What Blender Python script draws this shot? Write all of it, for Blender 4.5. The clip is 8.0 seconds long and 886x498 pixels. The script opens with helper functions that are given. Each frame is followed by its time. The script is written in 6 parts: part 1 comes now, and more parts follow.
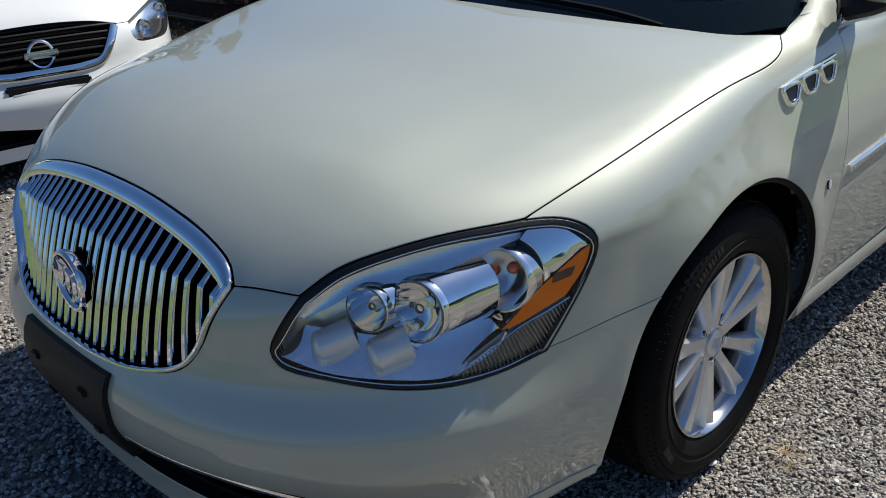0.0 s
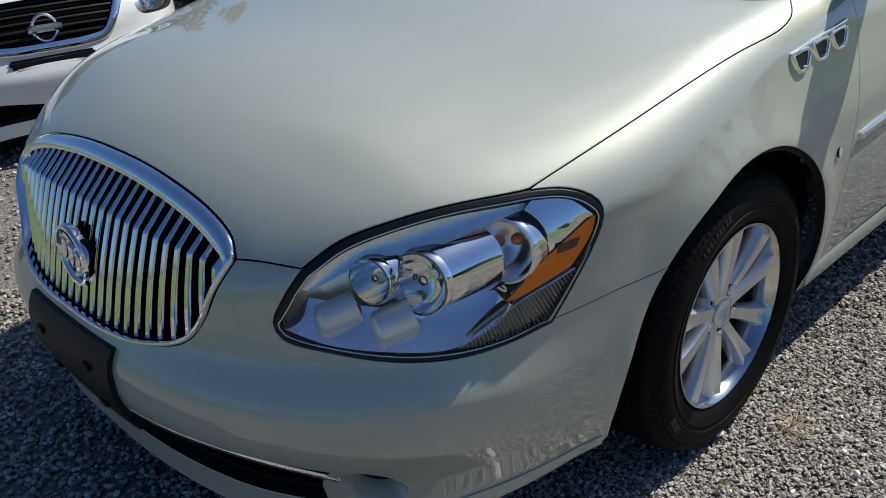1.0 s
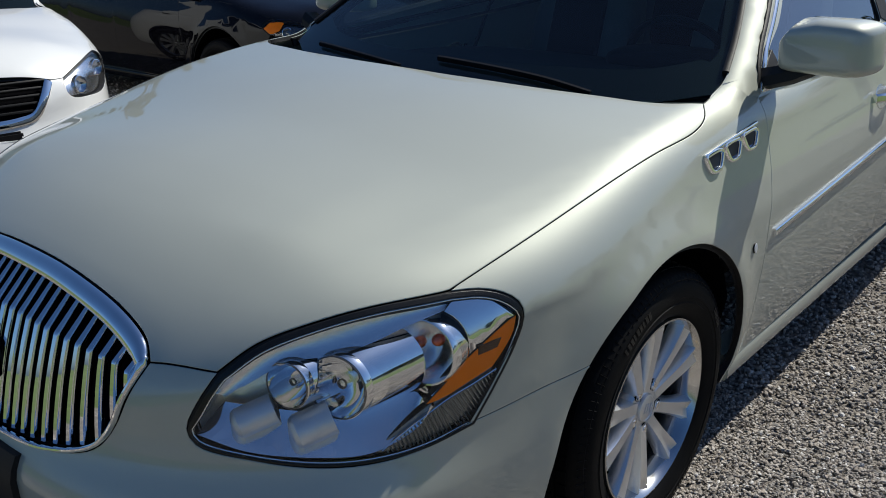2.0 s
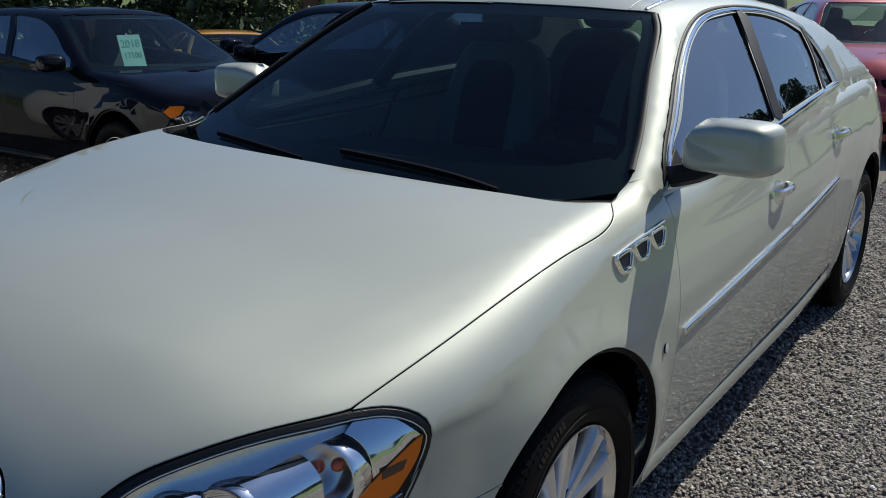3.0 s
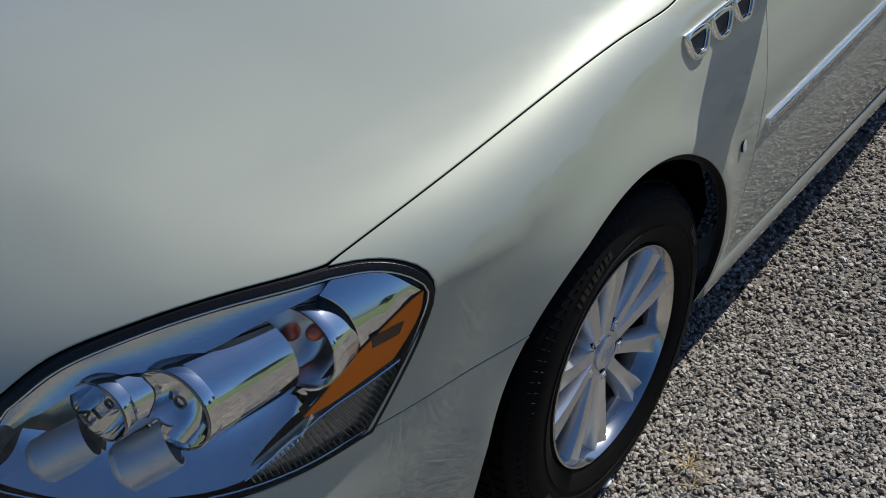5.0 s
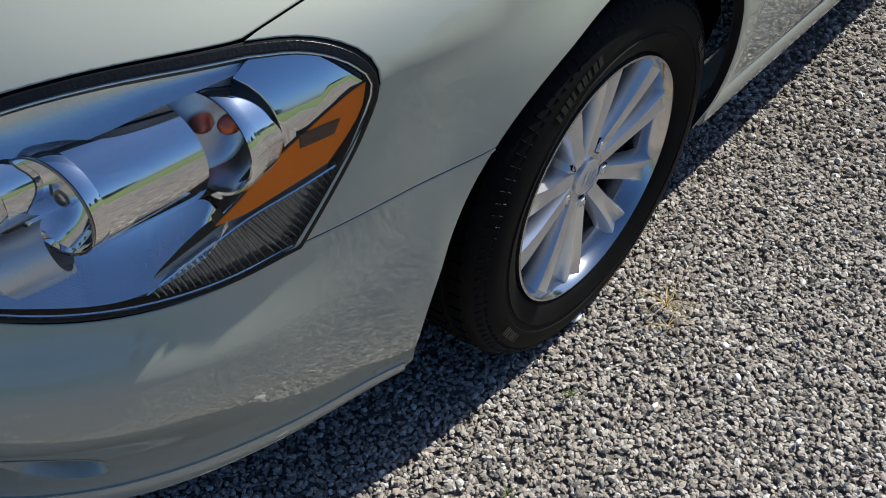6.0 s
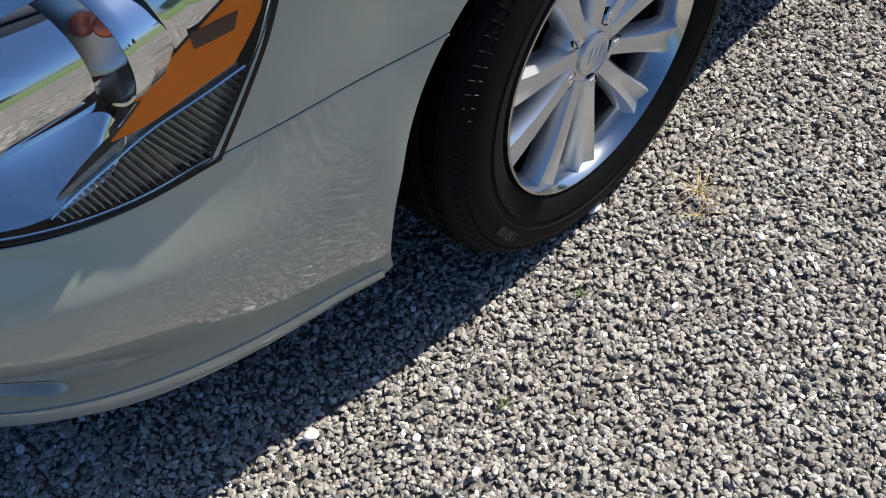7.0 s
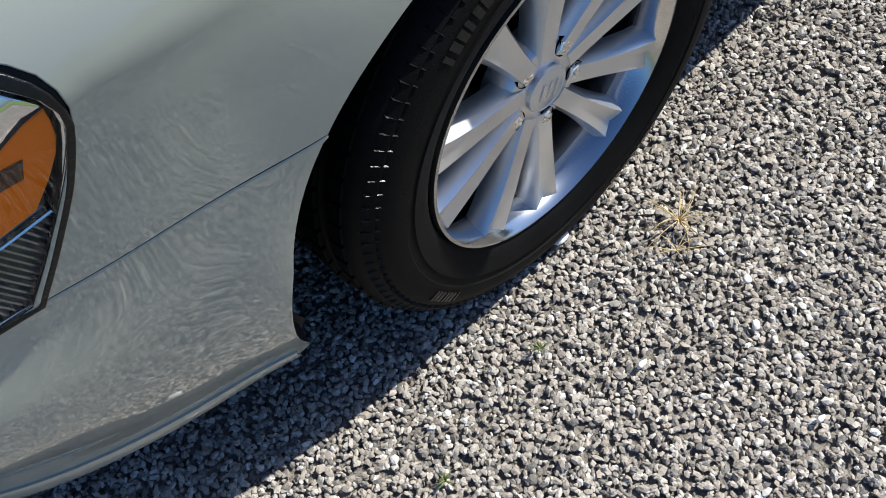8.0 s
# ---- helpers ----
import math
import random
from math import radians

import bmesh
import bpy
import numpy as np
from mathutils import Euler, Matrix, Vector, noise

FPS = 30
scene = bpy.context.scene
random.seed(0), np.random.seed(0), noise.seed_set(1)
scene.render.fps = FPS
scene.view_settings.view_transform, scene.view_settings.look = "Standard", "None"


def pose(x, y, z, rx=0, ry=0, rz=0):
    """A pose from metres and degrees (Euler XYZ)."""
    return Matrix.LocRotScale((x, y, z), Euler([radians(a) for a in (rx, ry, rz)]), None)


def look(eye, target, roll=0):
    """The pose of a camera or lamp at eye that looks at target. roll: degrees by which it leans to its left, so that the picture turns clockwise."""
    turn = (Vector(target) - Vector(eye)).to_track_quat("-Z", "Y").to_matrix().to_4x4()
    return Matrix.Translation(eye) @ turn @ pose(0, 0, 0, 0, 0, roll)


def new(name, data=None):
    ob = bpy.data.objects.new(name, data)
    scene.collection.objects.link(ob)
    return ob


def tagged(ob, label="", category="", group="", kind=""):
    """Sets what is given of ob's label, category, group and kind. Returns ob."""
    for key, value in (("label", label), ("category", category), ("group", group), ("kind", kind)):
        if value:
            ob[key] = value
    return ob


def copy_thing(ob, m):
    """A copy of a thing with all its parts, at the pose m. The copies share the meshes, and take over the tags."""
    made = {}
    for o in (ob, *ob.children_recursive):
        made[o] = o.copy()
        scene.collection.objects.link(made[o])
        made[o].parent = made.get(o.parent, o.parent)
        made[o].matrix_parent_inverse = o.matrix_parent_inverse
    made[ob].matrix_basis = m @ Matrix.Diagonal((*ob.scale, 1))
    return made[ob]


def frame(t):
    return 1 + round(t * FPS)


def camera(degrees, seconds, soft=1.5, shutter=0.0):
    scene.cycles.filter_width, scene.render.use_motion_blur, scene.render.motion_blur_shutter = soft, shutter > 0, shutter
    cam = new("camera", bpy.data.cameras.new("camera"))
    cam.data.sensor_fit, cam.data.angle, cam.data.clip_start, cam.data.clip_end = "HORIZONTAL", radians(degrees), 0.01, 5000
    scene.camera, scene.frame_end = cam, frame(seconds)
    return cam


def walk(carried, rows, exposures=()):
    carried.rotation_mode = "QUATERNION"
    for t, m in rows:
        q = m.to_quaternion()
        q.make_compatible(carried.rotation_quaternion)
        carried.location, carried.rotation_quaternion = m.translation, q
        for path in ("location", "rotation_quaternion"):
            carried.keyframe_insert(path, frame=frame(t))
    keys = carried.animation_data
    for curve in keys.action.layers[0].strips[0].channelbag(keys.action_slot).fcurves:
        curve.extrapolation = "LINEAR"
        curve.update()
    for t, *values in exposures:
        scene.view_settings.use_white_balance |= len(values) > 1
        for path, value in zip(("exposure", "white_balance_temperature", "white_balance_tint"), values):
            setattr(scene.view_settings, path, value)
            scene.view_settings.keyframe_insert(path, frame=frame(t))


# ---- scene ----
cam = camera(53.6, 8.0, soft=0.9)
PATH = [
    (0, (1.673, 1.677, 1.399), (0.399, 0.374, 0.575), -2.6),
    (0.5, (1.664, 1.676, 1.391), (0.419, 0.378, 0.518), -3.1),
    (1, (1.657, 1.675, 1.391), (0.419, 0.374, 0.511), -3.3),
    (1.5, (1.648, 1.674, 1.395), (0.381, 0.375, 0.554), -3.2),
    (2, (1.619, 1.688, 1.426), (0.232, 0.441, 0.702), -1.5),
    (2.2, (1.603, 1.7, 1.437), (0.166, 0.477, 0.772), -1.0),
    (3.3, (1.501, 1.549, 1.443), (-0.095, 0.473, 0.9), 0.2),
    (3.5, (1.481, 1.507, 1.459), (-0.131, 0.463, 0.899), 0.2),
    (4, (1.361, 1.501, 1.437), (-0.228, 0.458, 0.814), -0.0),
    (4.5, (1.249, 1.498, 1.415), (-0.217, 0.396, 0.616), -0.8),
    (4.7, (1.22, 1.49, 1.411), (-0.167, 0.379, 0.493), -1.7),
    (5.8, (1.073, 1.39, 1.293), (-0.082, 0.436, -0.032), 0.0),
    (6, (1.041, 1.413, 1.26), (-0.069, 0.484, -0.119), 1.2),
    (6.5, (0.934, 1.469, 1.221), (0.016, 0.563, -0.307), -2.5),
    (7, (0.841, 1.449, 1.199), (0.052, 0.513, -0.382), -7.5),
    (7.5, (0.699, 1.351, 1.184), (0.013, 0.526, -0.504), -8.1),
    (8, (0.539, 1.343, 1.185), (-0.036, 0.493, -0.531), -12.6),
]
EXPOSURES = [(0, .18, 6000, 8), (3.5, -.14, 5920, 8), (4.7, -.15, 5920, 8), (5.8, .17, 5950, 8), (6.5, .54, 5980, 8), (8, .56, 5880, 8)]
walk(cam, [(t, look(e, g, r)) for t, e, g, r in PATH], EXPOSURES)

# ---- sky, sun and exposure ----
SUN_FROM = Vector((-.655, .155, .74)).normalized()
world = bpy.data.worlds.new("sky")
scene.world = world
world.use_nodes = True
sky = world.node_tree.nodes.new("ShaderNodeTexSky")
sky.sky_type, sky.sun_disc = "NISHITA", False
sky.sun_elevation = math.asin(SUN_FROM.z)
sky.sun_rotation = math.atan2(SUN_FROM.x, SUN_FROM.y)
sky.air_density, sky.dust_density, sky.ozone_density = 1.0, 1.5, 10.0
background = world.node_tree.nodes["Background"]
background.inputs["Strength"].default_value = 0.074
world.node_tree.links.new(sky.outputs[0], background.inputs["Color"])
sun = new("sun", bpy.data.lights.new("sun", "SUN"))
sun.data.energy, sun.data.angle, sun.data.color = 5.0, radians(0.55), (1.0, .905, .745)
sun.matrix_world = look(SUN_FROM * 30, (0, 0, 0))


# ---- materials ----
def mat(name, colour, rough=.5, metal=0.0, grain=None, stain=None, bump=None, coat=0.0, spec=None, island=0.0, per=0.0):
    """A surface: colour with fine grain (scale, amount), broad stains (scale, amount), relief (scale, height)."""
    m = bpy.data.materials.new(name)
    m.use_nodes = True
    nodes, links = m.node_tree.nodes, m.node_tree.links
    b = nodes["Principled BSDF"]
    b.inputs["Roughness"].default_value, b.inputs["Metallic"].default_value = rough, metal
    b.inputs["Coat Weight"].default_value, b.inputs["Coat Roughness"].default_value = coat, .02
    b.inputs["Coat IOR"].default_value = 1.52
    if spec is not None:
        b.inputs["Specular IOR Level"].default_value = spec
    b.inputs["Base Color"].default_value = (*colour, 1)
    where = nodes.new("ShaderNodeTexCoord").outputs["Object"]
    value = None

    def times(a, c):
        n = nodes.new("ShaderNodeMath")
        n.operation = "MULTIPLY"
        links.new(a, n.inputs[0])
        links.new(c, n.inputs[1])
        return n.outputs[0]

    for spread in (grain, stain):
        if spread:
            n = nodes.new("ShaderNodeTexNoise")
            n.inputs["Scale"].default_value, n.inputs["Detail"].default_value = spread[0], 5
            links.new(where, n.inputs["Vector"])
            r = nodes.new("ShaderNodeMapRange")
            r.inputs[1].default_value, r.inputs[2].default_value = .25, .75
            r.inputs[3].default_value, r.inputs[4].default_value = 1 - spread[1], 1 + spread[1]
            links.new(n.outputs[0], r.inputs[0])
            value = r.outputs[0] if value is None else times(value, r.outputs[0])
    for amount, node, socket in ((island, "ShaderNodeNewGeometry", "Random Per Island"), (per, "ShaderNodeObjectInfo", "Random")):
        if amount:
            n = nodes.new(node)
            r = nodes.new("ShaderNodeMapRange")
            r.inputs[3].default_value, r.inputs[4].default_value = 1 - amount, 1 + amount
            links.new(n.outputs[socket], r.inputs[0])
            value = r.outputs[0] if value is None else times(value, r.outputs[0])
    if value is not None:
        mix = nodes.new("ShaderNodeVectorMath")
        mix.operation = "SCALE"
        mix.inputs[0].default_value = colour
        links.new(value, mix.inputs["Scale"])
        links.new(mix.outputs[0], b.inputs["Base Color"])
    if bump:
        n = nodes.new("ShaderNodeTexNoise")
        n.inputs["Scale"].default_value, n.inputs["Detail"].default_value = bump[0], 4
        links.new(where, n.inputs["Vector"])
        u = nodes.new("ShaderNodeBump")
        u.inputs["Distance"].default_value = bump[1]
        links.new(n.outputs[0], u.inputs["Height"])
        links.new(u.outputs[0], b.inputs["Normal"])
    return m


def glass(name, tint, gloss=.04):
    """A thin pane: what is behind it, tinted, under a clear reflection."""
    m = bpy.data.materials.new(name)
    m.use_nodes = True
    nodes, links = m.node_tree.nodes, m.node_tree.links
    nodes.remove(nodes["Principled BSDF"])
    clear, shine, mix, facing, power, range_ = (nodes.new("ShaderNode" + k) for k in ("BsdfTransparent", "BsdfGlossy", "MixShader", "LayerWeight", "Math", "MapRange"))
    clear.inputs[0].default_value = (*tint, 1)
    shine.inputs["Roughness"].default_value = .01
    facing.inputs[0].default_value = .5
    power.operation = "POWER"
    power.inputs[1].default_value = 5
    links.new(facing.outputs["Facing"], power.inputs[0])
    range_.inputs[3].default_value = gloss
    links.new(power.outputs[0], range_.inputs[0])
    links.new(range_.outputs[0], mix.inputs[0])
    links.new(clear.outputs[0], mix.inputs[1])
    links.new(shine.outputs[0], mix.inputs[2])
    links.new(mix.outputs[0], nodes["Material Output"].inputs[0])
    return m


paint = mat("champagne_pearl_paint", (.440, .460, .398), .56, .30, grain=(2600, .12), stain=(3, .02), coat=1.0)
paint.node_tree.nodes["Principled BSDF"].inputs["Coat IOR"].default_value = 1.68
paint.node_tree.nodes["Principled BSDF"].inputs["Coat Roughness"].default_value = .028
paint_white = mat("white_paint", (.78, .79, .78), .35, 0, stain=(2, .03), coat=1.0)
paint_black = mat("black_paint", (.004, .004, .006), .25, 0, stain=(2, .1), coat=.55, spec=0.0)
paint_red = mat("dark_red_paint", (.36, .035, .04), .35, .3, stain=(2, .06), coat=1.0)
paint_yellow = mat("yellow_paint", (.65, .33, .03), .35, 0, stain=(2, .05), coat=1.0)
chrome = mat("chrome", (.90, .91, .92), .04, 1.0, stain=(30, .03))
chrome_soft = mat("chrome_fine_ribbed", (.88, .89, .90), .20, .95, grain=(900, .05), bump=(1400, .0003))
alloy = mat("painted_alloy", (.80, .805, .81), .34, .84, grain=(900, .06), stain=(14, .05), coat=.6)
rim_alloy = mat("smooth_rim_alloy", (.58, .585, .59), .15, 1.0, grain=(700, .05), stain=(14, .06))
# Barrel alloy is coloured dark for the shade inside the rim.
barrel_alloy = mat("shade_dark_barrel_alloy", (.24, .24, .25), .24, 1.0, grain=(300, .15), stain=(14, .2))
black_trim = mat("black_trim_plastic", (.008, .008, .009), .55, 0, spec=.3, grain=(300, .2), stain=(9, .2), bump=(900, .0004))
void = mat("dark_liner", (.005, .005, .006), .95, 0, spec=0.0, grain=(60, .3), bump=(90, .003))
rubber = mat("tyre_rubber", (.0045, .0045, .0048), .6, 0, spec=.10, grain=(240, .25), stain=(12, .3), bump=(500, .0006))
rubber_shiny = mat("dressed_tyre_rubber", (.007, .007, .007), .30, 0, spec=.4, grain=(160, .25), stain=(9, .3), bump=(240, .0008))
disc_iron = mat("shade_dark_brake_iron", (.016, .015, .015), .6, .3, grain=(80, .3))
# Both vent colours carry the blue of a sky reflection.
vent_chrome = mat("sky_tinted_vent_chrome", (.10, .16, .30), .14, 1.0, stain=(60, .1))
vent_dark = mat("dark_sky_tinted_vent_slot", (.006, .011, .026), .35, 0, spec=.25, stain=(60, .2))
amber = mat("amber_reflector", (1.0, .22, .0), .45, 0, grain=(1200, .12), bump=(1000, .0006), spec=.2)
amber_dark = mat("amber_marker_bulb", (.08, .026, .006), .5, 0, grain=(900, .3), bump=(900, .0008), coat=.2)
bulb_orange = mat("orange_bulb", (.80, .13, .03), .2, .3, coat=1.0, stain=(40, .1))
ribbed_clear = mat("ribbed_clear_plastic", (.20, .215, .21), .12, .55, grain=(120, .2), coat=1.0)
clear_lens = glass("clear_lens", (.985, .99, .995), .035)
window_glass = glass("tinted_window", (.66, .74, .74), .40)
screen_glass = glass("windscreen_glass", (.60, .82, .82), .042)
dark_cloth = mat("dark_interior", (.008, .008, .009), .85, 0, spec=.15, grain=(200, .2), stain=(8, .15), bump=(400, .0006))
grey_leather = mat("grey_leather", (.10, .098, .092), .5, 0, grain=(200, .15), stain=(8, .15), bump=(260, .001))
band_black = mat("black_glass_band", (.0015, .0015, .002), .4, 0, spec=.1, grain=(300, .2))
paper = mat("pale_green_card", (.50, .62, .52), .7, 0, grain=(60, .05), stain=(9, .05))
ink = mat("faded_ink", (.27, .40, .33), .8, 0, grain=(60, .1))
headlamp_dark = mat("smoked_lamp", (.09, .095, .10), .1, .6, stain=(20, .3), coat=1.0)
lamp_silver = mat("silvered_lamp_wall", (.80, .82, .85), .40, .5, grain=(500, .05), bump=(700, .0004))
frosted = mat("frosted_reflector", (.74, .76, .78), .32, .45, grain=(600, .05), bump=(700, .0005))


# ---- shape of the saloon's lower body: one smooth skin, inside negative ----
def spline(xs, ys):
    """A smooth curve through a few stations, level past its ends."""
    xs, ys = np.array(xs, float), np.array(ys, float)
    d = np.diff(ys) / np.diff(xs)
    m = np.r_[d[0], np.where(d[:-1] * d[1:] > 0, 2 * d[:-1] * d[1:] / (d[:-1] + d[1:] + 1e-12), 0), d[-1]]

    def at(x):
        x = np.clip(x, xs[0], xs[-1])
        k = np.clip(np.searchsorted(xs, x) - 1, 0, len(xs) - 2)
        h = xs[k + 1] - xs[k]
        s = (x - xs[k]) / h
        return (ys[k] * (1 + 2 * s) * (1 - s) ** 2 + m[k] * h * s * (1 - s) ** 2
                + ys[k + 1] * s * s * (3 - 2 * s) + m[k + 1] * h * s * s * (s - 1))
    return at


nose_x = spline((.15, .22, .32, .45, .55, .65, .75, .85, .95), (1.11, 1.097, 1.103, 1.105, 1.10, 1.075, 1.04, 1.005, .95))
half_y = spline((.13, .21, .32, .45, .60, .70, .78, .87, .95, 1.05), (.835, .850, .885, .905, .915, .912, .898, .874, .855, .825))
tail_x = spline((.15, .30, .50, .70, .85, 1.0), (-4.00, -4.06, -4.08, -4.05, -4.00, -3.92))
crown_z = spline((-4.1, -3.6, -3.2, -2.6, -1.0, -.35, 0, .4, .6, .72, .82, .90, .97, 1.03, 1.2), (1.06, 1.13, 1.13, 1.12, 1.06, 1.028, 1.013, .967, .938, .911, .879, .850, .822, .78, .66))
camber = spline((-4.1, -.3, 0, .4, .6, .8, 1.0), (.035, .035, .052, .085, .095, .085, .05))


def smax(a, b, k):
    h = np.maximum(k - np.abs(a - b), 0) / k
    return np.maximum(a, b) + h * h * k / 4


def rise(x):
    """The waist climbs gently towards the tail."""
    return .042 * np.clip(-x - .55, 0, 2.2)


def step_up(v):
    v = np.clip(v, 0, 1)
    return v * v * (3 - 2 * v)


def lean(p):
    """The upper body stands a little higher on the passenger side."""
    return .036 * np.clip((.15 - p[..., 1]) / .95, 0, 1.1) ** 1.5 * step_up((.97 - p[..., 0]) / .35) * step_up((p[..., 2] - .6) / .22)


def body_field(p):
    x, y, z = p[..., 0], np.abs(p[..., 1]), p[..., 2] - lean(p)
    w = half_y(z - rise(x) * np.clip((z - .45) / .4, 0, 1))
    shelf = step_up((.580 - z) / .12) * step_up((z - .27) / .15)
    u = np.maximum(x, 0) / (nose_x(z) + .042 * shelf)
    v = np.maximum(-x - 2.9, 0) / (-tail_x(z) - 2.9)
    flare = sum(.011 * np.exp(-((np.hypot(x - cx, z - cz) - .405) / .055) ** 2) for cx, cz in ((.022, .34), (-2.936, .35)))
    below = np.maximum(.757 + (.475 - x) * .12 - z, 0)
    crease = .019 * (1 - np.exp(-below / .050)) * step_up((z - .30) / .30) * step_up((x - .20) / .20)
    w = w + flare + .036 * shelf * step_up((x - .53) / .34) - crease - .030 * step_up((-x - 1.7) / 1.3)
    side = ((u ** 2.7 + v ** 3 + (y / w) ** 2.7 + 1e-9) ** (1 / 2.7) - 1) * w
    top = z - crown_z(x) + camber(x) * (y / .8) ** 1.85
    past = y - (.775 - .205 * x)
    top = top + .085 * np.where(x > -.6, .5 * (past + np.sqrt(past * past + .00012)), 0)
    fore = np.clip((x - .30) / .55, 0, 1)
    mid = 1 - np.clip((y - .46) / .22, 0, 1)
    more = .10 * fore * fore * (3 - 2 * fore) * mid * mid * (3 - 2 * mid) * np.clip((z - .60) / .14, 0, 1)
    return smax(side, top, .085 + more) - .19 * more


def normals(field, p):
    e = 2e-3
    g = np.stack([field(p + e * a) - field(p - e * a) for a in np.eye(3)], -1)
    return g / np.linalg.norm(g, axis=-1, keepdims=True)


def meet(field, eye, way, near, far, steps=240):
    """Where rays first enter the skin, coming from near to far."""
    t = np.linspace(near, far, steps)
    eye, way = np.broadcast_to(eye, way.shape), np.asarray(way)
    vals = field(eye[:, None] + way[:, None] * t[None, :, None])
    k = np.argmax(vals <= 0, 1)
    ok = (vals <= 0).any(1)
    lo, hi = t[np.maximum(k - 1, 0)], t[k]
    for _ in range(22):
        mid = (lo + hi) / 2
        inside = field(eye + way * mid[:, None]) <= 0
        hi, lo = np.where(inside, mid, hi), np.where(inside, lo, mid)
    return eye + way * hi[:, None], ok



screen_x = spline((.85, .97, 1.10, 1.25, 1.40, 1.5), (.02, -.20, -.44, -.72, -1.02, -1.25))
back_x = spline((.9, 1.04, 1.2, 1.36, 1.5), (-3.55, -3.28, -2.93, -2.55, -2.2))
cabin_y = spline((.8, .90, .98, 1.1, 1.25, 1.38, 1.5), (.80, .840, .856, .800, .700, .585, .44))
roof_z = spline((-3.2, -2.6, -2.2, -1.7, -1.3, -1.0, -.6), (1.24, 1.345, 1.400, 1.436, 1.442, 1.425, 1.36))


def cabin_field(p):
    x, y, z = p[..., 0], np.abs(p[..., 1]), p[..., 2]
    z = z - rise(x) - lean(p)
    taper = .075 * np.clip((-x - 1.5) / 1.3, 0, .9) ** 1.5 + .05 * np.clip((x + 1.3) / 1.0, 0, 1) ** 2
    side = (y - cabin_y(z) + taper) * .85
    top = z - roof_z(x) + .055 * (y / .6) ** 2.4
    front = (x - screen_x(z) + .26 * y * y) * .5
    rear = (back_x(z) + .15 * y * y - x) * .45
    return smax(smax(side, top, .05), smax(front, rear, .02), .03)



def union_field(p):
    """Body and cabin with a soft fillet where they meet."""
    return -smax(-body_field(p), -cabin_field(p), .001 + .020 * np.clip((p[..., 0] + .75) / .2, 0, 1))


def pillar_field(p):
    """The cabin side, tucked under the wings and doors."""
    x, y, z = p[..., 0], np.abs(p[..., 1]), p[..., 2]
    under = np.clip((1.013 - .85 * (y - .78) - z) / .006, 0, 1) * (x > -.52)
    return union_field(p) + .008 * np.maximum(under, np.clip((cabin_field(p) - body_field(p)) / .01, 0, 1))


# ---- building panels on a skin ----
from mathutils.geometry import delaunay_2d_cdt


def mesh_of(name, verts, faces, material, normals_=None, slots=None):
    me = bpy.data.meshes.new(name)
    me.from_pydata([tuple(v) for v in verts], [], [tuple(int(i) for i in f) for f in faces])
    for m in (material if isinstance(material, (list, tuple)) else [material]):
        me.materials.append(m)
    me.polygons.foreach_set("use_smooth", [True] * len(me.polygons))
    if slots is not None:
        me.polygons.foreach_set("material_index", [int(s) for s in slots])
    me.update()
    if normals_ is not None:
        me.normals_split_custom_set_from_vertices([tuple(n) for n in normals_])
    return me


def put(name, me, parent=None, label=""):
    ob = new(name, me)
    ob.parent = parent
    if label:
        ob["label"] = label
    return ob


def part(name, bm, material, parent, label="", bevel=0.0, smooth=True):
    """Link a bmesh as one mesh under a thing or a part."""
    if bevel:
        bmesh.ops.bevel(bm, geom=list(bm.edges), offset=bevel, segments=2, affect="EDGES", clamp_overlap=True)
    me = bpy.data.meshes.new(name)
    bm.normal_update()
    bm.to_mesh(me)
    bm.free()
    me.materials.append(material)
    if smooth:
        me.polygons.foreach_set("use_smooth", [True] * len(me.polygons))
        me.set_sharp_from_angle(angle=radians(38))
    return put(name, me, parent, label)


def thing(name, label, category, m=None, group="", kind=""):
    ob = new(name)
    ob.empty_display_size = .2
    if m is not None:
        ob.matrix_world = m
    return tagged(ob, label, category, group, kind)


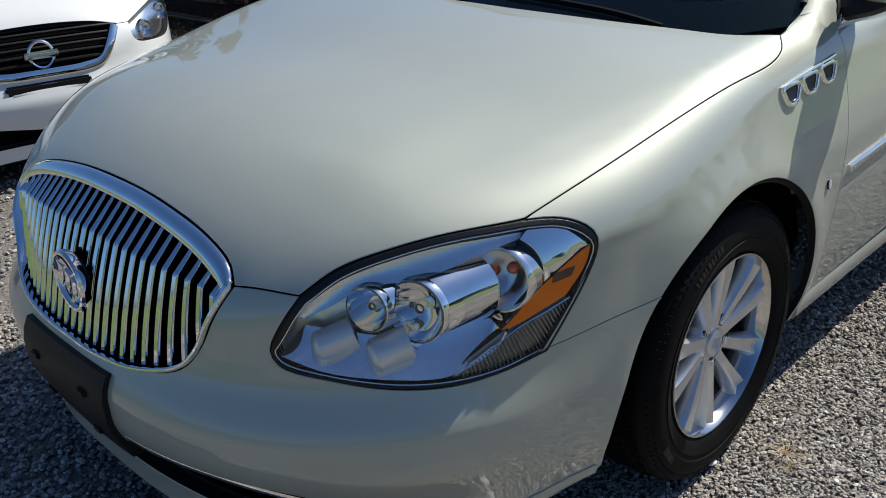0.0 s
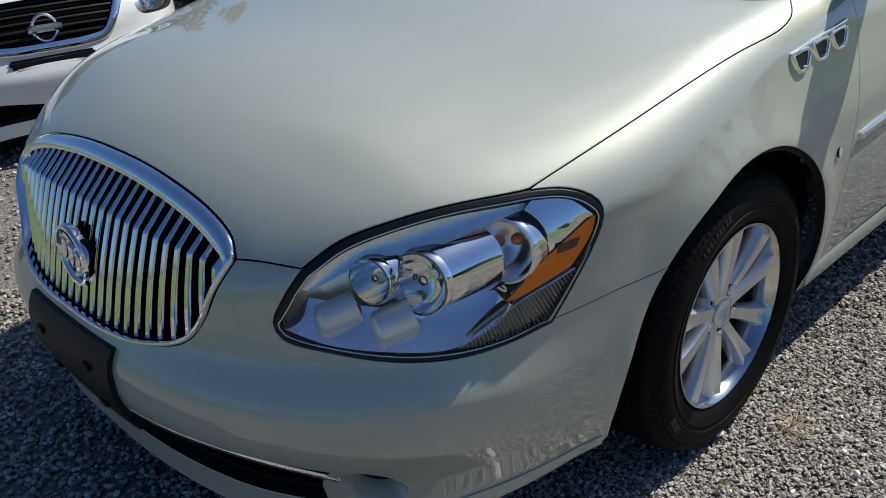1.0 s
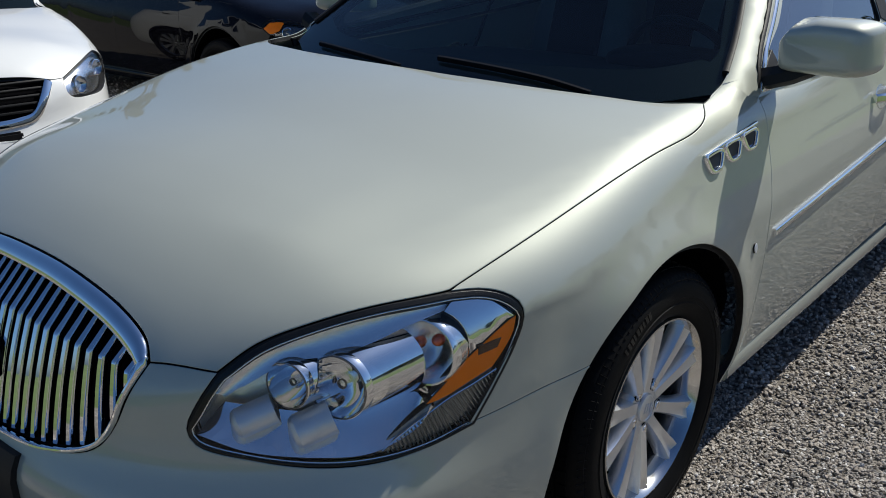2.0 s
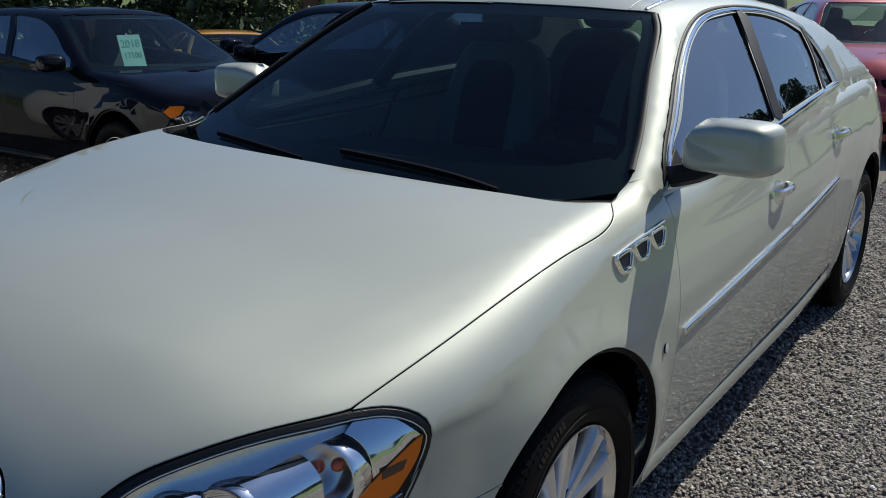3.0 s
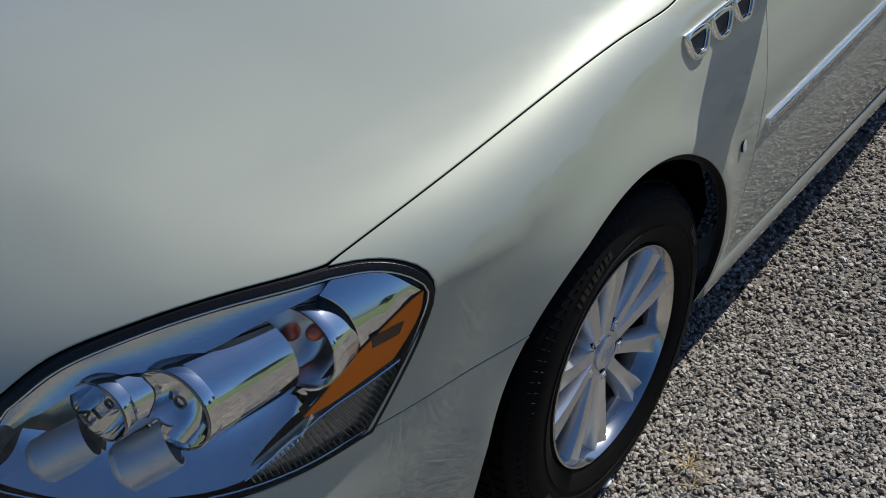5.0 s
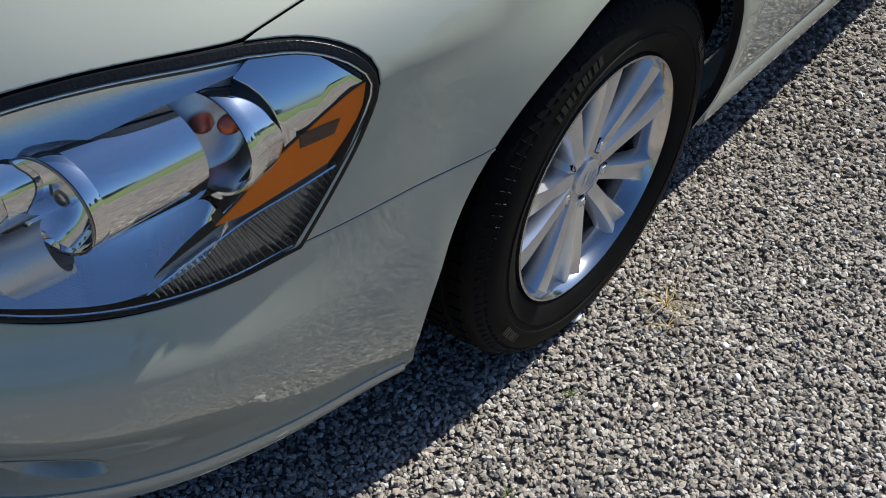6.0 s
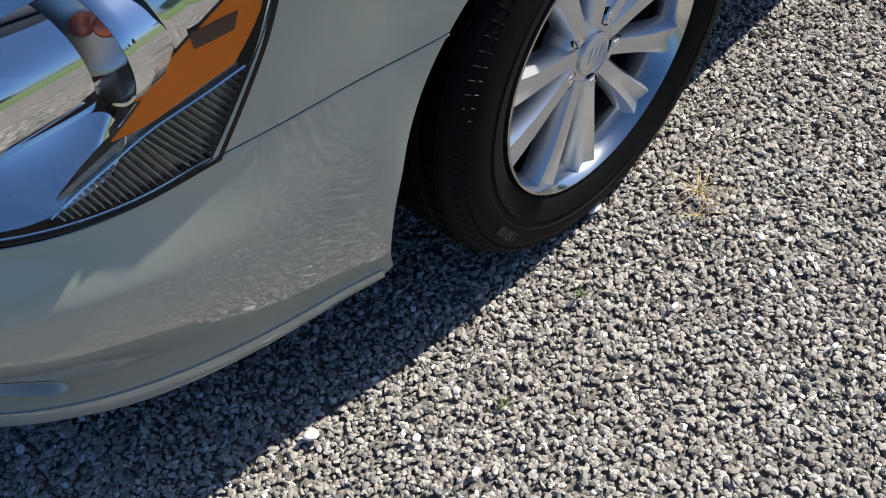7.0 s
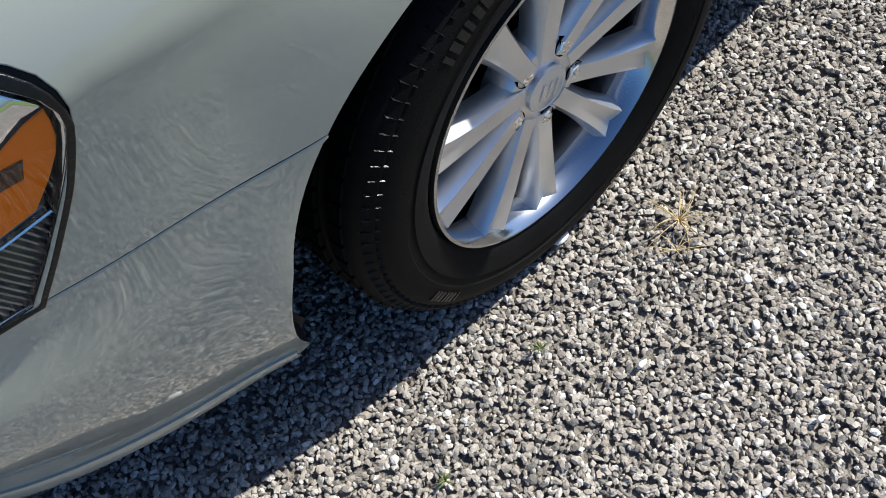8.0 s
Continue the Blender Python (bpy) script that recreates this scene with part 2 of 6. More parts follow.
def flow(pts, step=.02, closed=True):
    """A smooth line through a few points; a point given twice is a corner."""
    pts = [np.array(p, float) for p in pts]
    n = len(pts)
    same = [k for k in range(n) if np.allclose(pts[k], pts[(k + 1) % n]) and (closed or k < n - 1)]
    runs = []
    if not same:
        runs = [(pts + [pts[0]] if closed else pts, closed)]
    else:
        if closed:
            k = same[0] + 1
            pts = pts[k:] + pts[:k]
        run = [pts[0]]
        for p in pts[1:]:
            if np.allclose(p, run[-1]):
                runs.append((run, False))
                run = [p]
            else:
                run.append(p)
        if not closed or not np.allclose(run[-1], pts[0]) or len(run) > 1:
            if closed and not np.allclose(run[-1], pts[0]):
                run.append(pts[0])
            runs.append((run, False))
    out = []
    for run, loop in runs:
        if len(run) < 2:
            continue
        a = np.array(run)
        ext = np.vstack([a[-2] if loop else 2 * a[0] - a[1], a, a[1] if loop else 2 * a[-1] - a[-2]])
        for k in range(len(a) - 1):
            p0, p1, p2, p3 = ext[k:k + 4]
            d1, d2, d3 = (max(np.linalg.norm(v), 1e-6) ** .5 for v in (p1 - p0, p2 - p1, p3 - p2))
            m1 = d2 * ((p1 - p0) / d1 - (p2 - p0) / (d1 + d2) + (p2 - p1) / d2)
            m2 = d2 * ((p2 - p1) / d2 - (p3 - p1) / (d2 + d3) + (p3 - p2) / d3)
            m = max(1, int(math.ceil(np.linalg.norm(p2 - p1) / step)))
            for s in np.arange(m) / m:
                out.append(p1 * (1 + 2 * s) * (1 - s) ** 2 + m1 * s * (1 - s) ** 2 + p2 * s * s * (3 - 2 * s) + m2 * s * s * (s - 1))
        last = a[-1]
    if not closed:
        out.append(last)
    return np.array(out)


class Along:
    """Looks at the skin along one direction."""

    def __init__(self, d):
        self.d = np.array(d, float) / np.linalg.norm(d)
        side = np.cross((0, 0, 1), self.d) if abs(self.d[2]) < .95 else np.array((0, 1.0, 0))
        self.a = side / np.linalg.norm(side)
        self.a = self.a - self.d * (self.a @ self.d)
        self.a /= np.linalg.norm(self.a)
        self.b = np.cross(self.d, self.a)

    def flat(self, p):
        p = np.asarray(p, float)
        return np.stack([p @ self.a, p @ self.b], -1)

    def ray(self, uv):
        return uv[:, :1] * self.a + uv[:, 1:] * self.b + 6 * self.d, np.broadcast_to(-self.d, (len(uv), 3)), 0.0, 9.5


class Around:
    """Looks at the skin from all round an upright axis."""

    def __init__(self, x, y):
        self.c = np.array((x, y))

    def flat(self, p):
        p = np.asarray(p, float)
        v = p[..., :2] - self.c
        return np.stack([np.arctan2(v[..., 1], v[..., 0]), p[..., 2]], -1)

    def ray(self, uv):
        d = np.stack([np.cos(uv[:, 0]), np.sin(uv[:, 0]), 0 * uv[:, 0]], -1)
        return np.c_[d[:, :2] * 2.4 + self.c, uv[:, 1]], -d, 0.0, 2.3


def inside(poly, q):
    x, y = q[:, 0], q[:, 1]
    hit = np.zeros(len(q), bool)
    for (ax, ay), (bx, by) in zip(poly, np.roll(poly, -1, 0)):
        if ay != by:
            hit ^= ((ay > y) != (by > y)) & (x < (bx - ax) * (y - ay) / (by - ay) + ax)
    return hit


def outward(poly):
    t = np.roll(poly, -1, 0) - np.roll(poly, 1, 0)
    nrm = np.stack([t[:, 1], -t[:, 0]], -1)
    area = (poly[:, 0] * np.roll(poly[:, 1], -1) - np.roll(poly[:, 0], -1) * poly[:, 1]).sum()
    nrm /= np.linalg.norm(nrm, axis=1, keepdims=True) + 1e-12
    return nrm * (1 if area > 0 else -1)


def skin(field, view, uv, lift=0.0):
    eye, way, near, far = view.ray(uv)
    p, _ = meet(field, eye, np.ascontiguousarray(way), near, far, 160)
    nrm = normals(field, p)
    return p + nrm * lift, nrm


def onto(field, p):
    """Points brought straight onto the skin."""
    p = np.array(p, float)
    for _ in range(4):
        g = np.stack([field(p + 2e-3 * a) - field(p - 2e-3 * a) for a in np.eye(3)], -1) / 4e-3
        p = p - np.clip(field(p), -.02, .02)[:, None] * g / (g * g).sum(-1, keepdims=True)
    return p


def panel(name, field, view, loops, material, step=.03, gap=.004, depth=.016, lip=.012, lift=0.0, seal=None, mirror=False):
    """A sheet cut from the skin: the first loop bounds it, others are openings. Its edges roll inward."""
    flats, grow = [], []
    for k, loop in enumerate(loops):
        q = view.flat(onto(field, loop))
        o = outward(q) * (1 if k == 0 else -1)
        scale = np.array((1.0 / 0.95, 1.0)) if isinstance(view, Around) else np.ones(2)
        flats.append(q - o * gap * scale)
        grow.append(o * scale)
    lo, hi = flats[0].min(0), flats[0].max(0)
    gx, gy = np.meshgrid(np.arange(lo[0], hi[0], step), np.arange(lo[1], hi[1], step))
    gx[1::2] += step / 2
    grid = np.stack([gx.ravel(), gy.ravel()], -1)
    ok = inside(flats[0], grid)
    for q in flats[1:]:
        ok &= ~inside(q, grid)
    grid = grid[ok]
    edge = np.vstack(flats)
    keep = np.array([((edge - g) ** 2).sum(1).min() > (.55 * step) ** 2 for g in grid], bool) if len(grid) else np.zeros(0, bool)
    grid = grid[keep]
    links, n = [], 0
    for q in flats:
        links += [(n + i, n + (i + 1) % len(q)) for i in range(len(q))]
        n += len(q)
    pts = np.vstack([edge, grid]) if len(grid) else edge
    v2, _, f2, *_ = delaunay_2d_cdt([Vector(p) for p in pts], links, [], 0, 1e-6)
    v2 = np.array([tuple(v) for v in v2])
    tri = np.array([f for f in f2 if len(f) == 3])
    mid = v2[tri].mean(1)
    ok = inside(flats[0], mid)
    for q in flats[1:]:
        ok &= ~inside(q, mid)
    tri = tri[ok]
    p, nrm = skin(field, view, v2, lift)
    fn = np.cross(p[tri[:, 1]] - p[tri[:, 0]], p[tri[:, 2]] - p[tri[:, 0]])
    flip = (fn * nrm[tri[:, 0]]).sum(1) < 0
    tri[flip] = tri[flip][:, ::-1]
    verts, faces, slots, corner = [p], tri.tolist(), [0] * len(tri), [nrm[f] for f in tri]
    order = {tuple(np.round(q, 7)): i for i, q in enumerate(v2)}
    base = len(p)
    for q, o in zip(flats, grow):
        e, en = skin(field, view, q, lift)
        e2, _ = skin(field, view, q + o * .003, lift)
        out = e2 - e
        out -= en * (out * en).sum(1, keepdims=True)
        out /= np.linalg.norm(out, axis=1, keepdims=True) + 1e-9
        m = len(q)
        first = [int(((v2 - w) ** 2).sum(1).argmin()) for w in q]
        rolled = e + out * .0016 - en * .0016
        rings = [(e, en, (en + out) / 1.414, rolled, 0), (rolled, out, out, e + out * .0016 - en * depth, 1)]
        if lip:
            rings.append((e + out * .0016 - en * depth, en, en, e + out * lip - en * depth, 1))
        before = first
        for low, n0, n1, high, slot in rings:
            verts.append(high)
            here = list(range(base, base + m))
            base += m
            facing = (np.cross(np.roll(low, -1, 0) - low, high - low) * (n0 + n1)).sum(1) > 0
            for i in range(m):
                j = (i + 1) % m
                f, c = [before[i], before[j], here[j], here[i]], [n0[i], n0[j], n1[j], n1[i]]
                faces.append(f if facing[i] else f[::-1])
                corner.append(np.array(c if facing[i] else c[::-1]))
                slots.append(slot)
            before = here
    verts = np.vstack(verts)
    corner = np.vstack(corner)
    if mirror:
        verts, corner = verts * (1, -1, 1), corner * (1, -1, 1)
        verts[:, 2] += lean(verts)
        ends = np.cumsum([len(f) for f in faces])
        corner = np.vstack([corner[e - len(f):e][::-1] for e, f in zip(ends, faces)])
        faces = [f[::-1] for f in faces]
    me = mesh_of(name, verts, faces, [material, seal or black_trim], None, slots)
    me.normals_split_custom_set([tuple(n) for n in corner])
    return me


def sweep(path, sides, ups, profile, closed=False, caps=True):
    """Vertices and faces of a profile carried along a path; profile points are (side, up)."""
    n, m = len(path), len(profile)
    prof = np.array(profile, float)
    verts = (path[:, None] + sides[:, None] * prof[None, :, :1] + ups[:, None] * prof[None, :, 1:]).reshape(-1, 3)
    faces = []
    for i in range(n if closed else n - 1):
        for j in range(m):
            a, b = i * m + j, i * m + (j + 1) % m
            c, d = ((i + 1) % n) * m + (j + 1) % m, ((i + 1) % n) * m + j
            faces.append((a, b, c, d))
    if caps and not closed:
        faces += [tuple(range(m))[::-1], tuple(range((n - 1) * m, n * m))]
    return verts, faces


def solid(name, verts, faces, material, parent=None, label="", sharp=38, mirror=False):
    bm = bmesh.new()
    vs = [bm.verts.new((v[0], -v[1] if mirror else v[1], v[2])) for v in verts]
    for f in faces:
        try:
            bm.faces.new([vs[i] for i in f])
        except ValueError:
            pass
    bmesh.ops.recalc_face_normals(bm, faces=bm.faces[:])
    return part(name, bm, material, parent, label)


def strip(field, view, line, width, height, closed=False, lift=0.0, round_=.35):
    """A moulding that lies on the skin along a line: its vertices and faces."""
    uv = view.flat(line)
    p, nrm = skin(field, view, uv, lift)
    t = (np.roll(p, -1, 0) - np.roll(p, 1, 0)) if closed else np.gradient(p, axis=0)
    t /= np.linalg.norm(t, axis=1, keepdims=True)
    side = np.cross(nrm, t)
    w, h, r = width / 2, height, round_
    prof = [(-w, -.004), (-w, h * (1 - r)), (-w * (1 - r), h), (0, h * 1.08), (w * (1 - r), h), (w, h * (1 - r)), (w, -.004)]
    return sweep(p, side, nrm, prof, closed)


def lathe(profile, n, axis="y", cap=False):
    """Turns (radius, along) points round an axis."""
    verts, faces, m = [], [], len(profile)
    for i in range(n):
        a = 2 * math.pi * i / n
        for r, h in profile:
            c, s = r * math.cos(a), r * math.sin(a)
            verts.append({"y": (c, h, s), "z": (c, s, h), "x": (h, c, s)}[axis])
    for i in range(n):
        for j in range(m - 1):
            a, b = i * m + j, i * m + j + 1
            c, d = ((i + 1) % n) * m + j + 1, ((i + 1) % n) * m + j
            faces.append((a, b, c, d))
    return verts, faces


def box_bm(size, at=(0, 0, 0), turn=None):
    bm = bmesh.new()
    m = Matrix.Translation(at) @ (turn or Matrix()) @ Matrix.Diagonal((*size, 1))
    bmesh.ops.create_cube(bm, size=1, matrix=m)
    return bm


def soft_box(size, at=(0, 0, 0), turn=None, power=.38):
    """A cushion-like block with full, rounded edges."""
    bm = bmesh.new()
    bmesh.ops.create_uvsphere(bm, u_segments=32, v_segments=20, radius=1)
    for v in bm.verts:
        v.co = [math.copysign(abs(c) ** power, c) * h / 2 for c, h in zip(v.co, size)]
    bm.transform(Matrix.Translation(at) @ (turn or Matrix()))
    return bm


# ---- ground ----
gravel_ground = mat("gravel_bed", (.20, .18, .158), .9, 0, grain=(90, .55), stain=(1.2, .12), bump=(70, .02))
grass_field = mat("field_grass", (.10, .14, .035), .9, 0, grain=(2.5, .3), stain=(.06, .25), bump=(3, .1))
bm = bmesh.new()
bmesh.ops.create_grid(bm, x_segments=2, y_segments=2, size=2500, matrix=Matrix.Translation((0, 0, -.13)))
ground = part("ground", bm, grass_field, None, smooth=False)
tagged(ground, "wide green grass field reaching the horizon", "ground", kind="structure")
bm = bmesh.new()
bmesh.ops.create_grid(bm, x_segments=40, y_segments=120, size=1, matrix=Matrix.Translation((-10.3, -10.5, -.008)) @ Matrix.Diagonal((14.3, 15.5, 1, 1)))
def ground_z(x, y):
    """The lot falls away gently beyond the white car."""
    s = min(1.0, max(0.0, (-y - 3.2) / 1.6))
    return -.09 * s * s * (3 - 2 * s)


for v in bm.verts:
    v.co.z += ground_z(v.co.x, v.co.y)
rim = [e for e in bm.edges if e.is_boundary]
skirt = bmesh.ops.extrude_edge_only(bm, edges=rim)["geom"]
for v in [g for g in skirt if isinstance(g, bmesh.types.BMVert)]:
    v.co = (-10.3 + (v.co.x + 10.3) * 1.06, -10.5 + (v.co.y + 10.5) * 1.055, v.co.z - .22)
lot = part("gravel_lot", bm, gravel_ground, None, smooth=False)
tagged(lot, "grey crushed stone gravel parking lot", "gravel", kind="structure")


# ---- the champagne saloon ----
saloon = thing("saloon_car", "champagne pearl saloon car with chrome waterfall grille on gravel", "car")
TOP, SIDE, FENDER, ROUND = Along((.35, 0, 1)), Along((0, 1, 0)), Along((.12, .8, .55)), Around(.1, 0)
LAMP = Along((.72, .58, .38))


def mirrored(line):
    return [(x, -y, z) for x, y, z in line][::-1]


# main seams of the front, for the driver's side
HOOD_SIDE = [(-0.298, 0.793, 0.987), (-0.24, 0.827, 0.966), (-0.174, 0.837, 0.95), (0.001, 0.834, 0.937), (0.192, 0.825, 0.91), (0.433, 0.805, 0.862), (0.594, 0.784, 0.824)]
LAMP_TOP = [(0.594, 0.785, 0.823), (0.634, 0.766, 0.823), (0.719, 0.718, 0.82), (0.799, 0.667, 0.806), (0.876, 0.607, 0.775), (0.933, 0.569, 0.732)]
LAMP_REST = [(0.933, 0.569, 0.732), (0.967, 0.553, 0.685), (0.984, 0.535, 0.634), (0.976, 0.546, 0.606), (0.93, 0.622, 0.583), (0.85, 0.705, 0.562), (0.77, 0.762, 0.554), (0.69, 0.806, 0.559), (0.606, 0.842, 0.578)]
LAMP_BACK = [(0.606, 0.842, 0.578), (0.562, 0.852, 0.634), (0.511, 0.861, 0.704), (0.485, 0.86, 0.75), (0.489, 0.851, 0.781), (0.512, 0.834, 0.803), (0.548, 0.811, 0.818), (0.594, 0.785, 0.823)]
NOSE_SEAM = [(0.933, 0.569, 0.732), (0.969, 0.489, 0.736), (0.984, 0.452, 0.733)]
GRILLE_TOP = [(0.984, 0.452, 0.733), (0.97, 0.425, 0.762), (0.961, 0.345, 0.793), (0.955, 0.17, 0.82), (0.953, 0.0, 0.826)]
GRILLE_LOW = [(0.984, 0.452, 0.733), (1.013, 0.437, 0.693), (1.042, 0.405, 0.617), (1.064, 0.36, 0.565), (1.089, 0.25, 0.53), (1.101, 0.12, 0.518), (1.103, 0.0, 0.517)]
HOOD_REAR = [(-.298, .793, .987), (-.246, .752, .992), (-.213, .699, .995), (-.187, .587, 1.002), (-.155, .43, 1.010), (-.132, .2, 1.017), (-.128, 0, 1.019)]
SEAM_SIDE = [(.606, .842, .578), (.46, .880, .590), (.3286, .900, .600)]


def join(*runs):
    """Seams end to end as one closed loop; corners where they meet."""
    out = []
    for r in runs:
        out += [r[0]] + list(r) + [r[-1]] if not out or not np.allclose(out[-1], r[0]) else list(r) + [r[-1]]
    dense = []
    for r in runs:
        dense.append(flow(r, .02, closed=False)[:-1])
    return np.vstack(dense)


def back(run):
    return list(run)[::-1]


def half_loop(run):
    """A seam from one side across the middle to its mirror."""
    return list(run) + [(x, -y, z) for x, y, z in back(run)[1:]]


ARCH = [(.022 + .402 * math.cos(a), .90, .34 + .402 * math.sin(a)) for a in np.linspace(-.335, math.pi + .25, 45)]
REAR_ARCH = [(-2.936 + .39 * math.cos(a), .90, .35 + .40 * math.sin(a)) for a in np.linspace(-.28, math.pi + .28, 29)]
DOOR_FRONT = [(-.51, .832, .968), (-.512, .866, .90), (-.504, .885, .83), (-.487, .907, .74), (-.468, .915, .632), (-.455, .910, .45), (-.45, .880, .30)]
PILLAR_FOOT = [(-.298, .793, .987), (-.353, .786, .994), (-.389, .780, 1.003), (-.430, .781, 1.015), (-.445, .815, 1.004), (-.474, .837, .981), (-.51, .832, .968)]
DOOR_MID = [(-1.56, .824, 1.005), (-1.535, .867, .93), (-1.52, .888, .86), (-1.47, .912, .72), (-1.475, .914, .55), (-1.47, .89, .32)]
DOOR_BACK = [(-2.55, .79, 1.060), (-2.50, .85, .97), (-2.39, .88, .85), (-2.28, .90, .76), (-2.20, .905, .67), (-2.22, .905, .5), (-2.27, .89, .33)]
SILL_Z = .235
SEAM_END = (.3286, .900, .600)
arch_high = [SEAM_END] + [q for q in ARCH if q[2] >= .604 or (q[0] < 0 and q[2] >= .60)]
arch_rear = [q for q in ARCH if q[0] < 0 and q[2] < .60]
arch_fore = [SEAM_END] + sorted([q for q in ARCH if q[0] > 0 and q[2] < .596], key=lambda q: -q[2])
arch_fore = [(x + .034 * min(1.0, max(0.0, (.44 - z) / .23)), y, z) for x, y, z in arch_fore]


def lifted(run, dz):
    return [(x, y, z + dz) for x, y, z in run]


FOG_CENTRE = np.array((.884, .642, .286))
FOG_OVAL = np.array([FOG_CENTRE + np.array((-.051, .035, -.034)) * math.cos(t) + np.array((.006, .024, .040)) * math.sin(t) for t in np.linspace(0, 2 * math.pi, 29)[:-1]])


def build_lower(car, coat, nose=None, plain=False):
    """Hood, wings, bumper, doors and tail of a car on the shared skin."""
    lamp_top, lamp_rest, lamp_back, nose_seam, grille_top, grille_low = nose or (LAMP_TOP, LAMP_REST, LAMP_BACK, NOSE_SEAM, GRILLE_TOP, GRILLE_LOW)
    k = 2.2 if plain else 1.0
    seam = [lamp_back[0]] + SEAM_SIDE[1:]
    hood = join(back(HOOD_SIDE), half_loop(HOOD_REAR), mirrored(back(HOOD_SIDE)), mirrored(back(lamp_top)), mirrored(back(nose_seam)),
                half_loop(mirrored(grille_top)[::-1]), back(nose_seam), back(lamp_top))
    put("hood", panel("hood", body_field, TOP, [hood], coat, .030 * k, gap=.0030), car)
    wing = join(HOOD_SIDE, back(lamp_back), seam, arch_high + arch_rear, [arch_rear[-1], (-.38, .86, SILL_Z), (-.45, .86, SILL_Z)],
                [(-.45, .86, SILL_Z)] + back(DOOR_FRONT), back(PILLAR_FOOT))
    low = seam
    foot = [arch_fore[-1], (.445, .815, .203), (.46, .81, .2), (.62, .745, .178), (.80, .64, .158), (.95, .48, .172), (1.04, .25, .212), (1.06, 0, .222)]
    front = join(back(nose_seam), lamp_rest, low, arch_fore, half_loop(foot), mirrored(arch_fore), mirrored(low),
                 mirrored(lamp_rest), mirrored(back(nose_seam)), half_loop(mirrored(grille_low)[::-1]))
    intake = flow([(1.10, 0, .345), (1.085, .28, .385), (1.048, .423, .388), (.997, .527, .374), (.945, .60, .348), (.945, .60, .348), (.95, .572, .30),
                   (.93, .56, .245), (.93, .56, .245), (1.0, .43, .262), (1.05, .27, .285), (1.08, 0, .295)], .02, closed=False)
    intake = np.vstack([intake, (intake * (1, -1, 1))[::-1][1:-1]])
    put("front_bumper", panel("front_bumper", body_field, ROUND, [front, intake] + ([] if plain else [FOG_OVAL, FOG_OVAL[::-1] * (1, -1, 1)]), coat, .019 * k, depth=.03, gap=.0022), car)
    put("lower_intake", panel("lower_intake", lambda p: body_field(p) + .05, ROUND, [front[::2]], void, .08, gap=-.0, lip=0), car, "black lower air intake")
    quarter = join(DOOR_BACK + [(-2.27, .88, .24)], [(-2.27, .88, .24), (-2.5, .88, .24), REAR_ARCH[0]], REAR_ARCH, [REAR_ARCH[-1], (-3.4, .86, .25), (-3.7, .82, .26), (-4.0, .5, .27)],
                   [(-4.0, .5, .27), (-4.06, .5, .6), (-4.0, .55, .95)], [(-4.0, .55, .95), (-3.7, .70, 1.06), (-3.0, .74, 1.09), DOOR_BACK[0]])
    door_a = join(DOOR_FRONT, [DOOR_FRONT[-1], (-1.0, .89, .31), DOOR_MID[-1]], back(DOOR_MID), [DOOR_MID[0], (-1.1, .83, .985), DOOR_FRONT[0]])
    door_b = join(DOOR_MID, [DOOR_MID[-1], (-1.9, .89, .325), DOOR_BACK[-1]], back(DOOR_BACK), [DOOR_BACK[0], (-2.0, .80, 1.03), DOOR_MID[0]])
    for flip in (False, True):
        put("front_fender", panel("front_fender", union_field, FENDER, [wing], coat, .019 * k, gap=.0018, mirror=flip), car)
        put("front_door", panel("front_door", body_field, SIDE, [door_a], coat, .04 * k, gap=.0022, mirror=flip), car)
        put("rear_door", panel("rear_door", body_field, SIDE, [door_b], coat, .04 * k, gap=.0022, mirror=flip), car)
        put("rear_quarter", panel("rear_quarter", body_field, Along((-.25, .85, .35)), [quarter], coat, .05 * k, gap=.0022, mirror=flip), car)
        prof = [(-.01, .0), (.028, .003), (.036, .014), (.038, .058), (.034, .066), (.022, .068), (.020, .078), (-.03, .085), (-.03, 0)]
        xs = np.linspace(-.39, -2.54, 30)
        verts, faces = sweep(np.stack([xs, .845 - .034 * step_up((-xs - 1.7) / 1.3), 0 * xs + .235], -1), np.tile((0, 1.0, 0), (30, 1)), np.tile((0, 0, 1.0), (30, 1)), prof)
        solid("sill_moulding", verts, faces, coat, car, mirror=flip)
        for cx, cz, r in ((.022, .34, .425), (-2.936, .35, .425)):
            xs = [(cx + r * math.cos(a), cz + r * math.sin(a)) for a in np.linspace(-.3, math.pi + .3, 24)]
            verts = [(x, .40, z) for x, z in xs] + [(x, .865 - .30 * max(0.0, .48 - z), z) for x, z in xs]
            faces = [(i, i + 1, 25 + i, 24 + i) for i in range(23)] + [tuple(range(24))]
            solid("wheel_arch_liner", verts, faces, void, car, "black wheel arch liner", mirror=flip)
    deck = [(-3.2, .66, 1.1), (-3.7, .64, 1.07), (-3.98, .55, .98), (-4.0, 0, .98)]
    put("boot_lid", panel("boot_lid", body_field, Along((-.3, 0, 1)), [join(half_loop(deck), [(-3.2, -.66, 1.1), (-3.2, 0, 1.12), (-3.2, .66, 1.1)])], coat, .06), car)
    rear_end = [(-4.05, .5, .28), (-4.0, .5, .95), (-4.0, -.5, .95), (-4.05, -.5, .28)]
    put("rear_bumper", panel("rear_bumper", body_field, Along((-1, 0, 0)), [join(*[[rear_end[k], rear_end[(k + 1) % 4]] for k in range(4)])], coat, .06), car)
